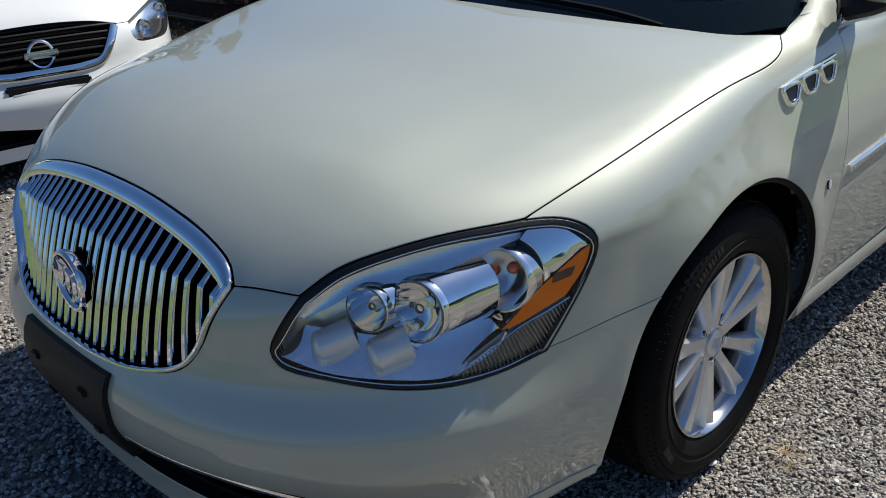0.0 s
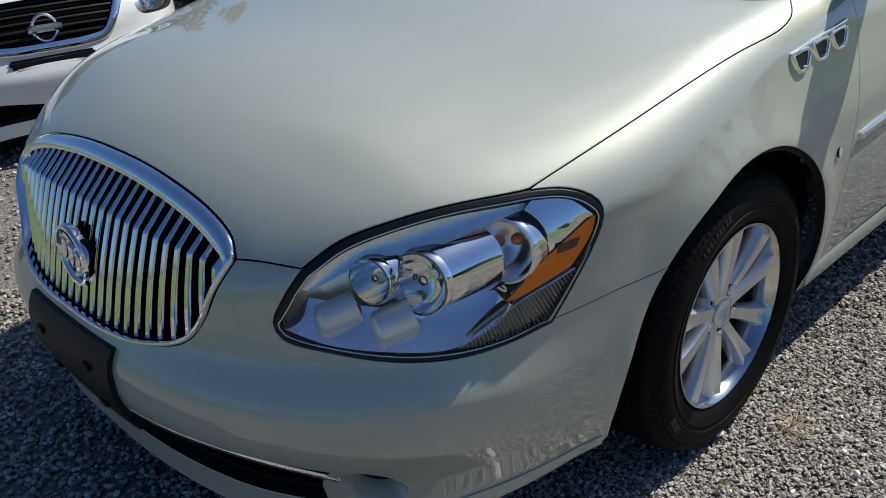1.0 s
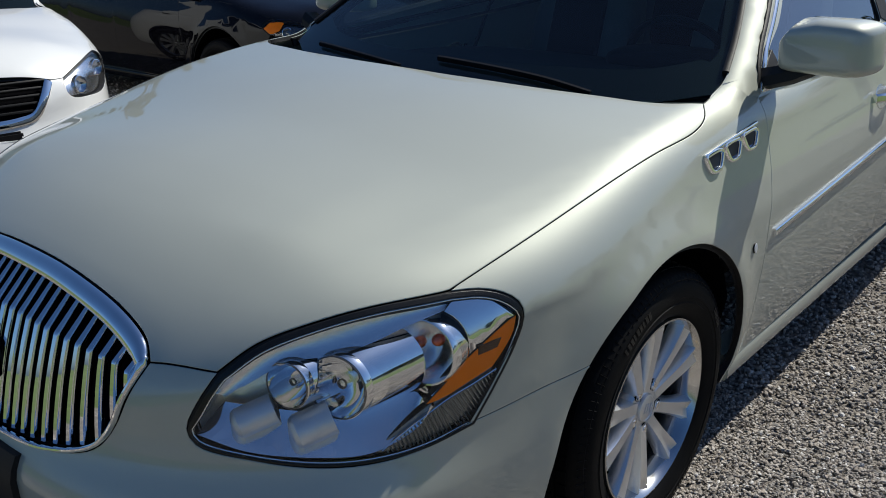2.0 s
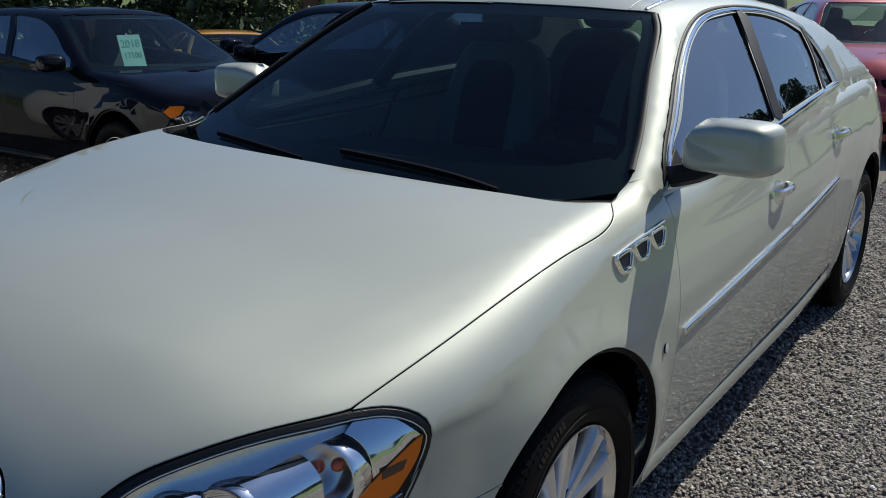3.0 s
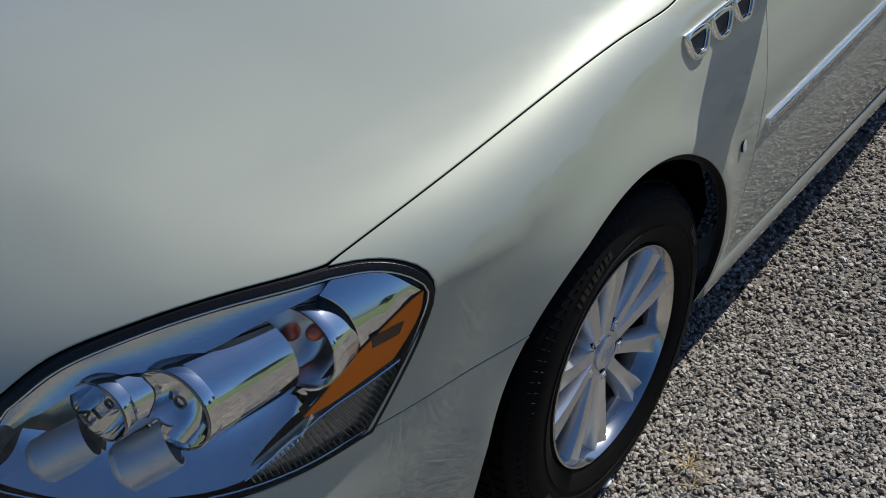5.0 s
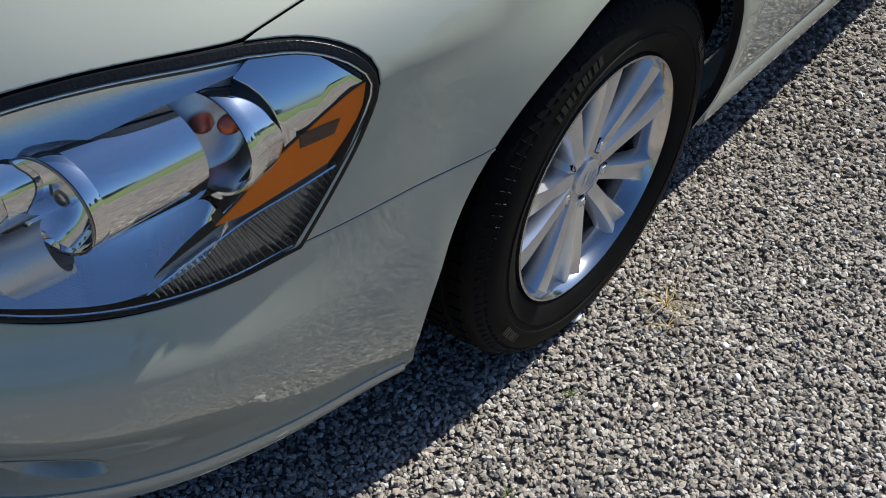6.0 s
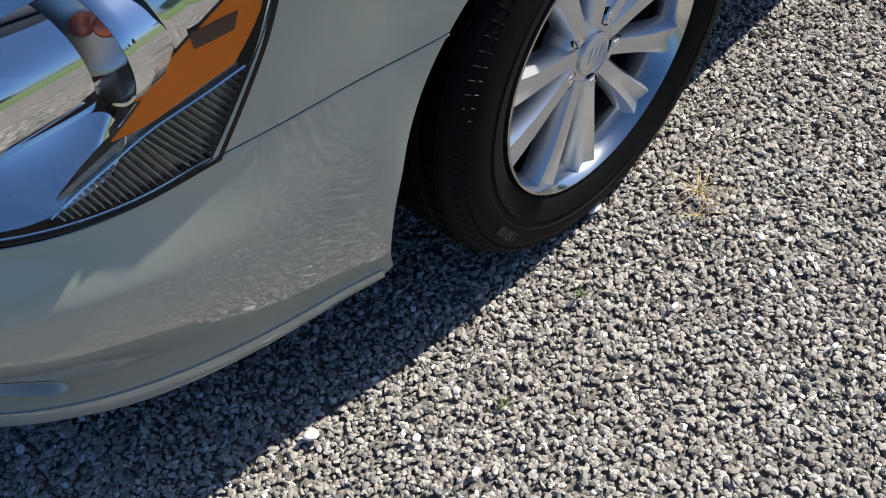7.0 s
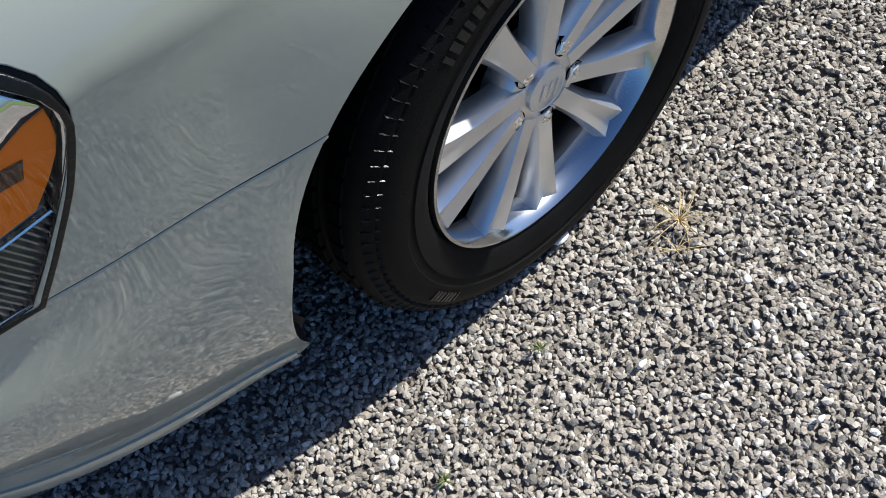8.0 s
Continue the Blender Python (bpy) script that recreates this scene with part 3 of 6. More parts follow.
    part("underbody", box_bm((4.3, 1.1, .16), (-1.55, 0, .28)), void, car, "black underbody", .03)
    part("engine_block", box_bm((.75, .9, .42), (.42, 0, .52)), void, car, "black engine bay filling", .05)
    part("bulkhead", box_bm((.08, 1.5, .55), (-.55, 0, .6)), void, car, "black bulkhead", .02)


build_lower(saloon, paint)

# ---- cabin: pillars and roof in one shell, with panes let in ----
SCREEN = [(-.40, .765, .985), (-.466, .768, 1.031), (-.592, .732, 1.107), (-.792, .663, 1.228), (-.994, .598, 1.338), (-1.07, .555, 1.38)]
SCREEN_TOP = [(-1.07, .555, 1.38), (-1.05, .45, 1.389), (-1.035, .2, 1.402), (-1.03, 0, 1.405)]
SCREEN_LOW = [(-.40, .765, .985), (-.30, .62, .972), (-.23, .35, .972), (-.20, 0, .972)]
FRONTAL = Along((.8, 0, .6))
screen_loop = join(SCREEN, half_loop(SCREEN_TOP), mirrored(SCREEN), half_loop(mirrored(SCREEN_LOW)[::-1]))
frit_in = join([(x - (.09, .06, .03, 0, 0, 0)[k], y - .055, z + (.075, .045, .015, 0, 0, 0)[k]) for k, (x, y, z) in enumerate(SCREEN)], half_loop([(x + .05, y * .92, z - .03) for x, y, z in SCREEN_TOP]),
               mirrored([(x - (.09, .06, .03, 0, 0, 0)[k], y - .055, z + (.075, .045, .015, 0, 0, 0)[k]) for k, (x, y, z) in enumerate(SCREEN)]),
               half_loop(mirrored([(x - .11, y * .92, z + .068) for x, y, z in SCREEN_LOW])[::-1]))

WIN_A = [(-.60, .82, .985), (-.62, .80, 1.045), (-.745, .775, 1.12), (-.92, .715, 1.235), (-1.10, .664, 1.316), (-1.305, .626, 1.369), (-1.50, .615, 1.385), (-1.64, .612, 1.392)]
win_front = join(WIN_A, [WIN_A[-1], (-1.50, .72, 1.26), (-1.405, .835, 1.060)], [(-1.405, .835, 1.060), (-1.0, .84, 1.022), WIN_A[0]])
win_rear = join([(-1.49, .836, 1.066), (-1.585, .73, 1.25), (-1.72, .615, 1.393)], [(-1.72, .615, 1.393), (-1.95, .63, 1.384), (-2.15, .655, 1.357), (-2.29, .685, 1.318)],
                [(-2.29, .685, 1.318), (-2.24, .76, 1.22), (-2.15, .815, 1.105)], [(-2.15, .815, 1.105), (-1.8, .83, 1.086), (-1.49, .836, 1.066)])
win_small = join([(-2.21, .815, 1.108), (-2.30, .76, 1.215), (-2.345, .695, 1.308)], [(-2.345, .695, 1.308), (-2.39, .745, 1.22), (-2.385, .805, 1.115)], [(-2.385, .805, 1.115), (-2.21, .815, 1.108)])
back_glass = join([(-3.1, .60, 1.16), (-2.62, .48, 1.42)], [(-2.62, .48, 1.42), (-2.58, 0, 1.45), (-2.62, -.48, 1.42)], [(-2.62, -.48, 1.42), (-3.1, -.60, 1.16)], [(-3.1, -.60, 1.16), (-3.15, 0, 1.16), (-3.1, .60, 1.16)])
side_edge = join([(-.36, .76, .935), (-.53, .81, .93), (-1.3, .85, .945), (-2.2, .83, .99), (-3.2, .72, 1.05)], [(-3.2, .72, 1.05), (-3.05, .66, 1.18), (-2.7, .56, 1.39), (-2.45, .47, 1.44)],
                 [(-2.45, .47, 1.44), (-1.8, .40, 1.46), (-1.05, .47, 1.40)], [(-1.05, .47, 1.40), (-1.075, .56, 1.378)], back(SCREEN), [SCREEN[0], (-.36, .76, .935)])
OBLIQUE = Along((.05, .85, .5))
roof_loop = join([(-1.05, .47, 1.40), (-1.8, .40, 1.46), (-2.45, .47, 1.44)], [(-2.45, .47, 1.44), (-2.62, .48, 1.42)], [(-2.62, .48, 1.42), (-2.58, 0, 1.45), (-2.62, -.48, 1.42)], [(-2.62, -.48, 1.42), (-2.45, -.47, 1.44)],
                 [(-2.45, -.47, 1.44), (-1.8, -.40, 1.46), (-1.05, -.47, 1.40)], mirrored(SCREEN_TOP[1:])[::-1][::-1] + [(x, y, z) for x, y, z in back(SCREEN_TOP[1:])][1:])


def build_cabin(car, coat):
    """Pillars, roof and panes of a car on the shared skin."""
    def both(name, build, label=""):
        for flip in (False, True):
            put(name, build(flip), car, label)

    put("windscreen", panel("windscreen", cabin_field, FRONTAL, [screen_loop], screen_glass, .06, gap=.001, depth=.004, lip=0, lift=-.004), car, "dark tinted windscreen")
    put("windscreen_band", panel("band", cabin_field, FRONTAL, [screen_loop, frit_in], band_black, .05, gap=.002, depth=.002, lip=0, lift=-.009), car, "black printed band round the windscreen")
    both("pillar_frame", lambda f: panel("pillars", pillar_field, OBLIQUE, [side_edge, win_front, win_rear, win_small], coat, .04, gap=.002, lip=0, depth=.03, mirror=f))
    for opening, step in ((win_front, .08), (win_rear, .08), (win_small, .05)):
        both("side_window", lambda f, o=opening, s=step: panel("side_window", cabin_field, SIDE, [o], window_glass, s, gap=.0, depth=.004, lip=0, lift=-.007, mirror=f), "dark glass side window")
    put("roof", panel("roof", cabin_field, Along((0, 0, 1)), [roof_loop], coat, .08, gap=.001, lip=.01, depth=.01), car)
    put("rear_window", panel("rear_window", cabin_field, Along((-.7, 0, .7)), [back_glass], window_glass, .1, gap=0, depth=.004, lip=0, lift=-.005), car)


build_cabin(saloon, paint)


# ---- wheels ----
TYRE = [(.220, -.085), (.226, -.098), (.262, -.112), (.295, -.114), (.318, -.106), (.330, -.095), (.3365, -.080), (.3375, -.055), (.330, -.052), (.330, -.047),
        (.338, -.044), (.338, -.006), (.330, -.003), (.330, .003), (.338, .006), (.338, .044), (.330, .047), (.330, .052), (.3375, .055), (.3365, .080),
        (.330, .095), (.324, .101), (.316, .1075), (.312, .1065), (.306, .1115), (.290, .1155), (.276, .1155), (.2745, .1135), (.264, .1125), (.2625, .1145), (.246, .109), (.230, .101), (.222, .090)]


def spoke_mesh(angle, lean):
    """One flat-faced spoke with rounded shoulders, from hub to rim."""
    rr = np.array((.045, .075, .11, .145, .182, .2165))
    half = np.array((.0175, .0175, .0185, .0210, .0250, .0310))
    dip = np.array((0, .0005, .003, .006, .008, .009))
    face = np.array((.074, .078, .083, .088, .092, .0945))
    verts, faces = [], []
    c, s = math.cos(angle), math.sin(angle)
    for r, w, f, g in zip(rr, half, face, dip):
        off = lean * (r - .045)
        for u, d in ((-w, -.036), (-w * 1.02, -.013), (-w * .72, -.0005), (0, .001 - g), (w * .72, -.0005), (w * 1.02, -.013), (w, -.036)):
            t = u + off
            verts.append((r * c - t * s, f + d, r * s + t * c))
    m = 7
    for i in range(len(rr) - 1):
        for j in range(m):
            a, b = i * m + j, i * m + (j + 1) % m
            faces.append((a, b, b + m, a + m))
    faces += [tuple(range(m)), tuple(range(m * (len(rr) - 1), m * len(rr)))]
    return verts, faces


def build_wheel(name, m, car, fancy=True, alloy=alloy):
    wheel = put(name, None, car)
    wheel.matrix_basis = m
    verts, faces = lathe(TYRE, 96)
    tyre = solid("tyre", verts, faces, rubber, wheel, "black road tyre")
    if fancy:
        verts, faces = [], []
        for row, (y0, y1) in enumerate(((-.078, -.057), (-.042, -.008), (.008, .042), (.057, .080))):
            for i in range(64):
                a0, a1 = 2 * math.pi * (i + .12 * row) / 64, 2 * math.pi * (i + .80 + .12 * row) / 64
                k = len(verts)
                for r in (.336, .3445 if abs(y0) < .05 else .3395):
                    for a, y in ((a0, y0), (a1, y0), (a1 + .015, y1), (a0 + .015, y1)):
                        verts.append((r * math.cos(a), y, r * math.sin(a)))
                faces += [(k + 4, k + 5, k + 6, k + 7), (k, k + 1, k + 5, k + 4), (k + 1, k + 2, k + 6, k + 5), (k + 2, k + 3, k + 7, k + 6), (k + 3, k, k + 4, k + 7)]
        tagged(solid("tread", verts, faces, rubber, tyre), kind="stuff")
        # raised bars where the maker's name stands, and a ribbed band
        verts, faces = [], []
        for start, count, size in ((.9, 9, .030), (4.0, 9, .030), (2.5, 7, .022), (5.6, 7, .022)):
            for i in range(count):
                a0 = start + i * size * 1.45
                a1 = a0 + size * (1.05 if i % 3 else .7)
                k = len(verts)
                for r, y in ((.284, .1135), (.300, .1115), (.300, .1150), (.284, .1172)):
                    for a in (a0, a1):
                        verts.append((r * math.cos(a), y, r * math.sin(a)))
                faces += [(k + 4, k + 5, k + 7, k + 6), (k + 2, k + 3, k + 5, k + 4), (k, k + 6, k + 7, k + 1), (k, k + 2, k + 4, k + 6), (k + 1, k + 3, k + 5, k + 7)]
        tagged(solid("sidewall_lettering_band", verts, faces, rubber_shiny, tyre, "raised bars on the sidewall"), kind="stuff")
        verts, faces = [], []
        for i in range(110):
            a = 2 * math.pi * i / 110
            k = len(verts)
            for r, y in ((.3095, .1068), (.327, .0985)):
                for da, up in ((-.006, -.002), (0, .0035), (.006, -.002)):
                    verts.append((r * math.cos(a + da), y + up, r * math.sin(a + da)))
            faces += [(k, k + 1, k + 4, k + 3), (k + 1, k + 2, k + 5, k + 4)]
        tagged(solid("shoulder_ribbing", verts, faces, rubber_shiny, tyre), kind="stuff")
    rim = solid("rim", *lathe([(.2245, .096), (.2225, .103), (.2185, .1035), (.2145, .098), (.209, .086), (.204, .062)], 96), rim_alloy, wheel, "silver alloy rim")
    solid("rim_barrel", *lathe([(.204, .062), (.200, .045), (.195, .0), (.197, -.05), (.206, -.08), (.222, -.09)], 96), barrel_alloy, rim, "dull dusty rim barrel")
    for i in range(5):
        for k, side in enumerate((-1, 1)):
            a = math.radians(76 + 72 * i) + side * math.radians(18)
            solid("spoke", *spoke_mesh(a, -side * .06), alloy, rim)
    solid("hub_plate", *lathe([(.0, .068), (.030, .069), (.052, .072), (.066, .070), (.074, .060), (.076, .03), (.05, .02), (.0, .02)], 60), alloy, rim)
    cap = solid("centre_cap", *lathe([(.0, .0795), (.026, .079), (.0285, .0775), (.030, .0785), (.033, .0775), (.0345, .074), (.0345, .06)], 48), alloy, rim, "silver centre cap with slanted marks")
    for k in range(3):
        part("cap_mark", box_bm((.0055, .0022, .026), ((k - 1) * .0125, .0798, (k - 1) * .004), Matrix.Rotation(radians(-24), 4, "Y")), alloy, cap, "", .001)
    for i in range(5):
        a = math.radians(55 + 72 * i)
        at = (.0575 * math.cos(a), 0, .0575 * math.sin(a))
        seat = [(r, y) for r, y in ((.0155, .0735), (.0145, .060), (.0, .056))]
        verts, faces = lathe(seat, 24)
        solid("nut_seat", [(x + at[0], y, z + at[2]) for x, y, z in verts], faces, void, rim, "dark nut recess")
        verts, faces = lathe([(.0115, .056), (.0115, .0735), (.0095, .0765), (.0, .0775)], 6)
        solid("lug_nut", [(x + at[0], y, z + at[2]) for x, y, z in verts], faces, chrome, rim, "steel lug nut")
    if fancy:
        a = math.radians(200)
        verts, faces = lathe([(.0, .030), (.0045, .030), (.005, .0), (.004, -.01), (0, -.01)], 12, "x")
        turn = Matrix.Translation((.190 * math.cos(a), .045, .190 * math.sin(a))) @ Matrix.Rotation(-a, 4, "Y") @ Matrix.Rotation(radians(180), 4, "Z")
        solid("valve_stem", [turn @ Vector(v) for v in verts], faces, rubber, rim, "black rubber valve stem")
    # Disc colour holds the shade behind the spokes; a black disc closes the back.
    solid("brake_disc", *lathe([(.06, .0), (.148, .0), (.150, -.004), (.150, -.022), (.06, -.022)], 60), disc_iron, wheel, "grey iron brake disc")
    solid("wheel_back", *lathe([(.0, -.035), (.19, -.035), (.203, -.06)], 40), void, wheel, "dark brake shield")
    return wheel


for wx, r in ((0, .345), (-2.936, .345)):
    build_wheel("wheel", pose(wx + .006, .782 if wx > -1 else .762, .3375), saloon, True)
    build_wheel("wheel", pose(wx, -.792, .3375, 0, 0, 180), saloon, False)


# ---- grille, badge, lamps ----
def front_x(y, z):
    y, z = np.broadcast_arrays(np.asarray(y, float), np.asarray(z, float))
    p, _ = meet(body_field, np.stack([0 * y + 2.0, y, z], -1).reshape(-1, 3), np.tile((-1.0, 0, 0), (y.size, 1)), 0, 1.8, 120)
    return p[:, 0].reshape(y.shape)


top_line = flow(half_loop(mirrored(GRILLE_TOP)[::-1]), .01, closed=False)
low_line = flow(half_loop(mirrored(GRILLE_LOW)[::-1]), .01, closed=False)


def grille_ends(y):
    o = np.argsort(top_line[:, 1])
    q = np.argsort(low_line[:, 1])
    return np.interp(y, low_line[q, 1], low_line[q, 2]), np.interp(y, top_line[o, 1], top_line[o, 2])


grille = put("grille", None, saloon, "chrome waterfall grille with upright slats")
ring = np.vstack([top_line[:-1], low_line[::-1][:-1]])
weight = np.where(np.arange(len(ring)) < len(top_line) - 1, 1.0, 0.0)
for _ in range(14):
    weight = (np.roll(weight, 1) + weight + np.roll(weight, -1)) / 3
GR = Along((1, 0, .25))
width = .0095 + .028 * weight
flatr = GR.flat(ring)
inset = flatr - outward(flatr) * (width[:, None] / 2 + .001)
rp, rn = skin(body_field, GR, inset, .001)
tang = np.roll(rp, -1, 0) - np.roll(rp, 1, 0)
tang /= np.linalg.norm(tang, axis=1, keepdims=True)
rs = np.cross(rn, tang) * (width[:, None] / .03)
prof = [(-.015, -.014), (-.015, .002), (-.012, .006), (-.004, .0085), (.005, .008), (.012, .0045), (.015, .0), (.015, -.014)]
solid("grille_surround", *sweep(rp, rs, rn, prof, closed=True), chrome, grille, "broad polished chrome surround")
inner_ring = GR.flat(ring) - outward(flatr) * .004
backing, bn = skin(body_field, GR, inner_ring)
put("grille_backing", panel("grille_backing", lambda p: body_field(p) + .055, GR, [backing], void, .05, gap=0, lip=0, depth=.01), grille, "black grille backing")
for k in range(26):
    y = (k - 12.5) * .0334
    z0, z1 = (float(v) for v in grille_ends(np.array(y)))
    z0, z1 = z0 + .012, z1 - .030
    if z1 - z0 < .06:
        continue
    zk = min(.722 + .014 * (1 - (y / .4) ** 2), z1 - .022)
    xs = front_x(np.full(3, y), np.array((z0, zk, z1)))
    xs = xs + (-.014, .004, -.012)
    zz = np.r_[np.linspace(z0, zk, 6)[:-1], zk - .004, zk, zk + .004, np.linspace(zk, z1, 4)[1:]]
    xx = np.interp(zz, (z0, zk, z1), xs)
    low = np.clip((zz - z0) / (zk - z0), 0, 1)
    xx = xx + .10 * low * (1 - low) * (zk - z0)
    path = np.stack([xx, 0 * xx + y, zz], -1)
    t = np.gradient(path, axis=0)
    t /= np.linalg.norm(t, axis=1, keepdims=True)
    out = np.cross(np.tile((0, 1.0, 0), (len(t), 1)), t)
    out *= np.sign(out[:, :1])
    swell = (.0118 * (1 - .38 * np.clip((zz - zk) / .06, 0, 1)))[:, None] / .0118
    side = np.tile((0, 1.0, 0), (len(t), 1)) * swell
    verts, faces = sweep(path, side, out, [(-.0070, -.012), (-.0076, -.005), (-.0060, .0006), (0, .0038), (.0060, .0006), (.0076, -.005), (.0070, -.012)])
    solid("grille_slat", verts, faces, chrome, grille)

badge = put("front_badge", None, saloon, "round chrome badge with three slanted shields")
BX = front_x(np.array((0.0,)), np.array((.636,)))[0] + .006
solid("badge_ring", [(BX + x, y * 1.1, .640 + z * 1.14) for x, y, z in lathe([(.0565, -.012), (.0600, .002), (.0570, .008), (.0510, .008), (.0480, .001), (.0480, -.006)], 56, "x")[0]], lathe([(0, 0)] * 6, 56, "x")[1], chrome, badge)
solid("badge_field", [(BX + x, y * 1.1, .640 + z * 1.14) for x, y, z in lathe([(.0, -.002), (.049, -.003), (.049, -.02)], 40, "x")[0]], lathe([(0, 0)] * 3, 40, "x")[1], black_trim, badge, "black badge field")
for k in range(3):
    bm = bmesh.new()
    pts = [(-.013, .026), (.013, .018), (.013, -.010), (.0, -.030), (-.013, -.014)]
    shift, lift = (k - 1) * .026, -(k - 1) * .010
    lo = [bm.verts.new((BX - .002, shift + u + v * .25, .640 + (v + lift) * 1.14)) for u, v in pts]
    hi = [bm.verts.new((BX + .006, shift + u * .8 + v * .25, .640 + (v * .85 + lift) * 1.14)) for u, v in pts]
    bm.faces.new(hi)
    for i in range(5):
        bm.faces.new((lo[i], lo[(i + 1) % 5], hi[(i + 1) % 5], hi[i]))
    bmesh.ops.recalc_face_normals(bm, faces=bm.faces[:])
    part("badge_shield", bm, chrome, badge)

# black number plate carrier, with no plate
carrier = put("plate_carrier", None, saloon, "black plastic number plate carrier without a plate")
ys = np.linspace(-.188, .188, 13)
zs = np.linspace(.312, .512, 9)
gy, gz = np.meshgrid(ys, zs)
gx = front_x(gy, gz) + .012
verts = [(gx[i, j], gy[i, j], gz[i, j]) for i in range(9) for j in range(13)] + [(gx[i, j] - .035, gy[i, j], gz[i, j]) for i in range(9) for j in range(13)]
faces = [(i * 13 + j, i * 13 + j + 1, i * 13 + j + 14, i * 13 + j + 13) for i in range(8) for j in range(12)]
rimv = [j for j in range(13)] + [i * 13 + 12 for i in range(1, 9)] + [8 * 13 + j for j in range(11, -1, -1)] + [i * 13 for i in range(7, 0, -1)]
faces += [(a, b, b + 117, a + 117) for a, b in zip(rimv, rimv[1:] + rimv[:1])]
solid("carrier_plate", verts, faces, black_trim, carrier)
for y in (-.11, .11):
    for z in (.36, .455):
        x = float(front_x(np.array((y,)), np.array((z,)))[0])
        part("carrier_boss", box_bm((.012, .03, .016), (x + .013, y, z)), black_trim, carrier, "", .003)

# bright strip in the lower intake, splitter lip, fog lamp pockets
line = flow([(1.078, .20, .380), (1.046, .424, .376), (1.009, .503, .358), (.961, .572, .331), (.934, .601, .310)], .02, closed=False)
for flip in (False, True):
    solid("intake_strip", *strip(lambda p: body_field(p) + .008, ROUND, line, .020, .010), chrome, saloon, "thin chrome intake strip", mirror=flip)
lip = flow([(.437, .835, .222), (.52, .80, .212), (.62, .755, .200), (.80, .650, .182), (.95, .48, .176), (1.05, .25, .174), (1.075, 0, .21)], .03, closed=False)
lip = lip[lip[:, 1] > .52]
for flip in (False, True):
    solid("chin_spoiler", *strip(lambda p: body_field(p) - .001, ROUND, lip, .030, .004), paint, saloon, "champagne chin spoiler", mirror=flip)
for flip in (False, True):
    a = np.linspace(0, 2 * math.pi, 29)[:-1]
    centre, oval = FOG_CENTRE, FOG_OVAL
    uv = ROUND.flat(oval)
    rim_p, rim_n = skin(body_field, ROUND, uv, .0012)
    deep, _ = skin(body_field, ROUND, ROUND.flat(centre + (oval - centre) * .72), -.042)
    tip, _ = skin(body_field, ROUND, ROUND.flat(centre + (oval - centre) * .94), -.006)
    outer, _ = skin(body_field, ROUND, ROUND.flat(centre + (oval - centre) * 1.05), .0006)
    verts = np.vstack([outer, rim_p, tip, deep])
    n = len(a)
    faces = [(k * n + i, k * n + (i + 1) % n, (k + 1) * n + (i + 1) % n, (k + 1) * n + i) for k in range(3) for i in range(n)] + [tuple(range(3 * n, 4 * n))]
    solid("fog_lamp_pocket", verts, faces, paint, saloon, "oval blanked fog lamp pocket", mirror=flip)
    # Added black sheet stands for the shade on the pocket's painted floor.
    solid("fog_lamp_blank", np.vstack([deep * .999 + (0, 0, .0), ]) + np.array((.004, .003, 0)), [tuple(range(len(a)))], black_trim, saloon, "black sheet standing for shade in the fog lamp pocket", mirror=flip)


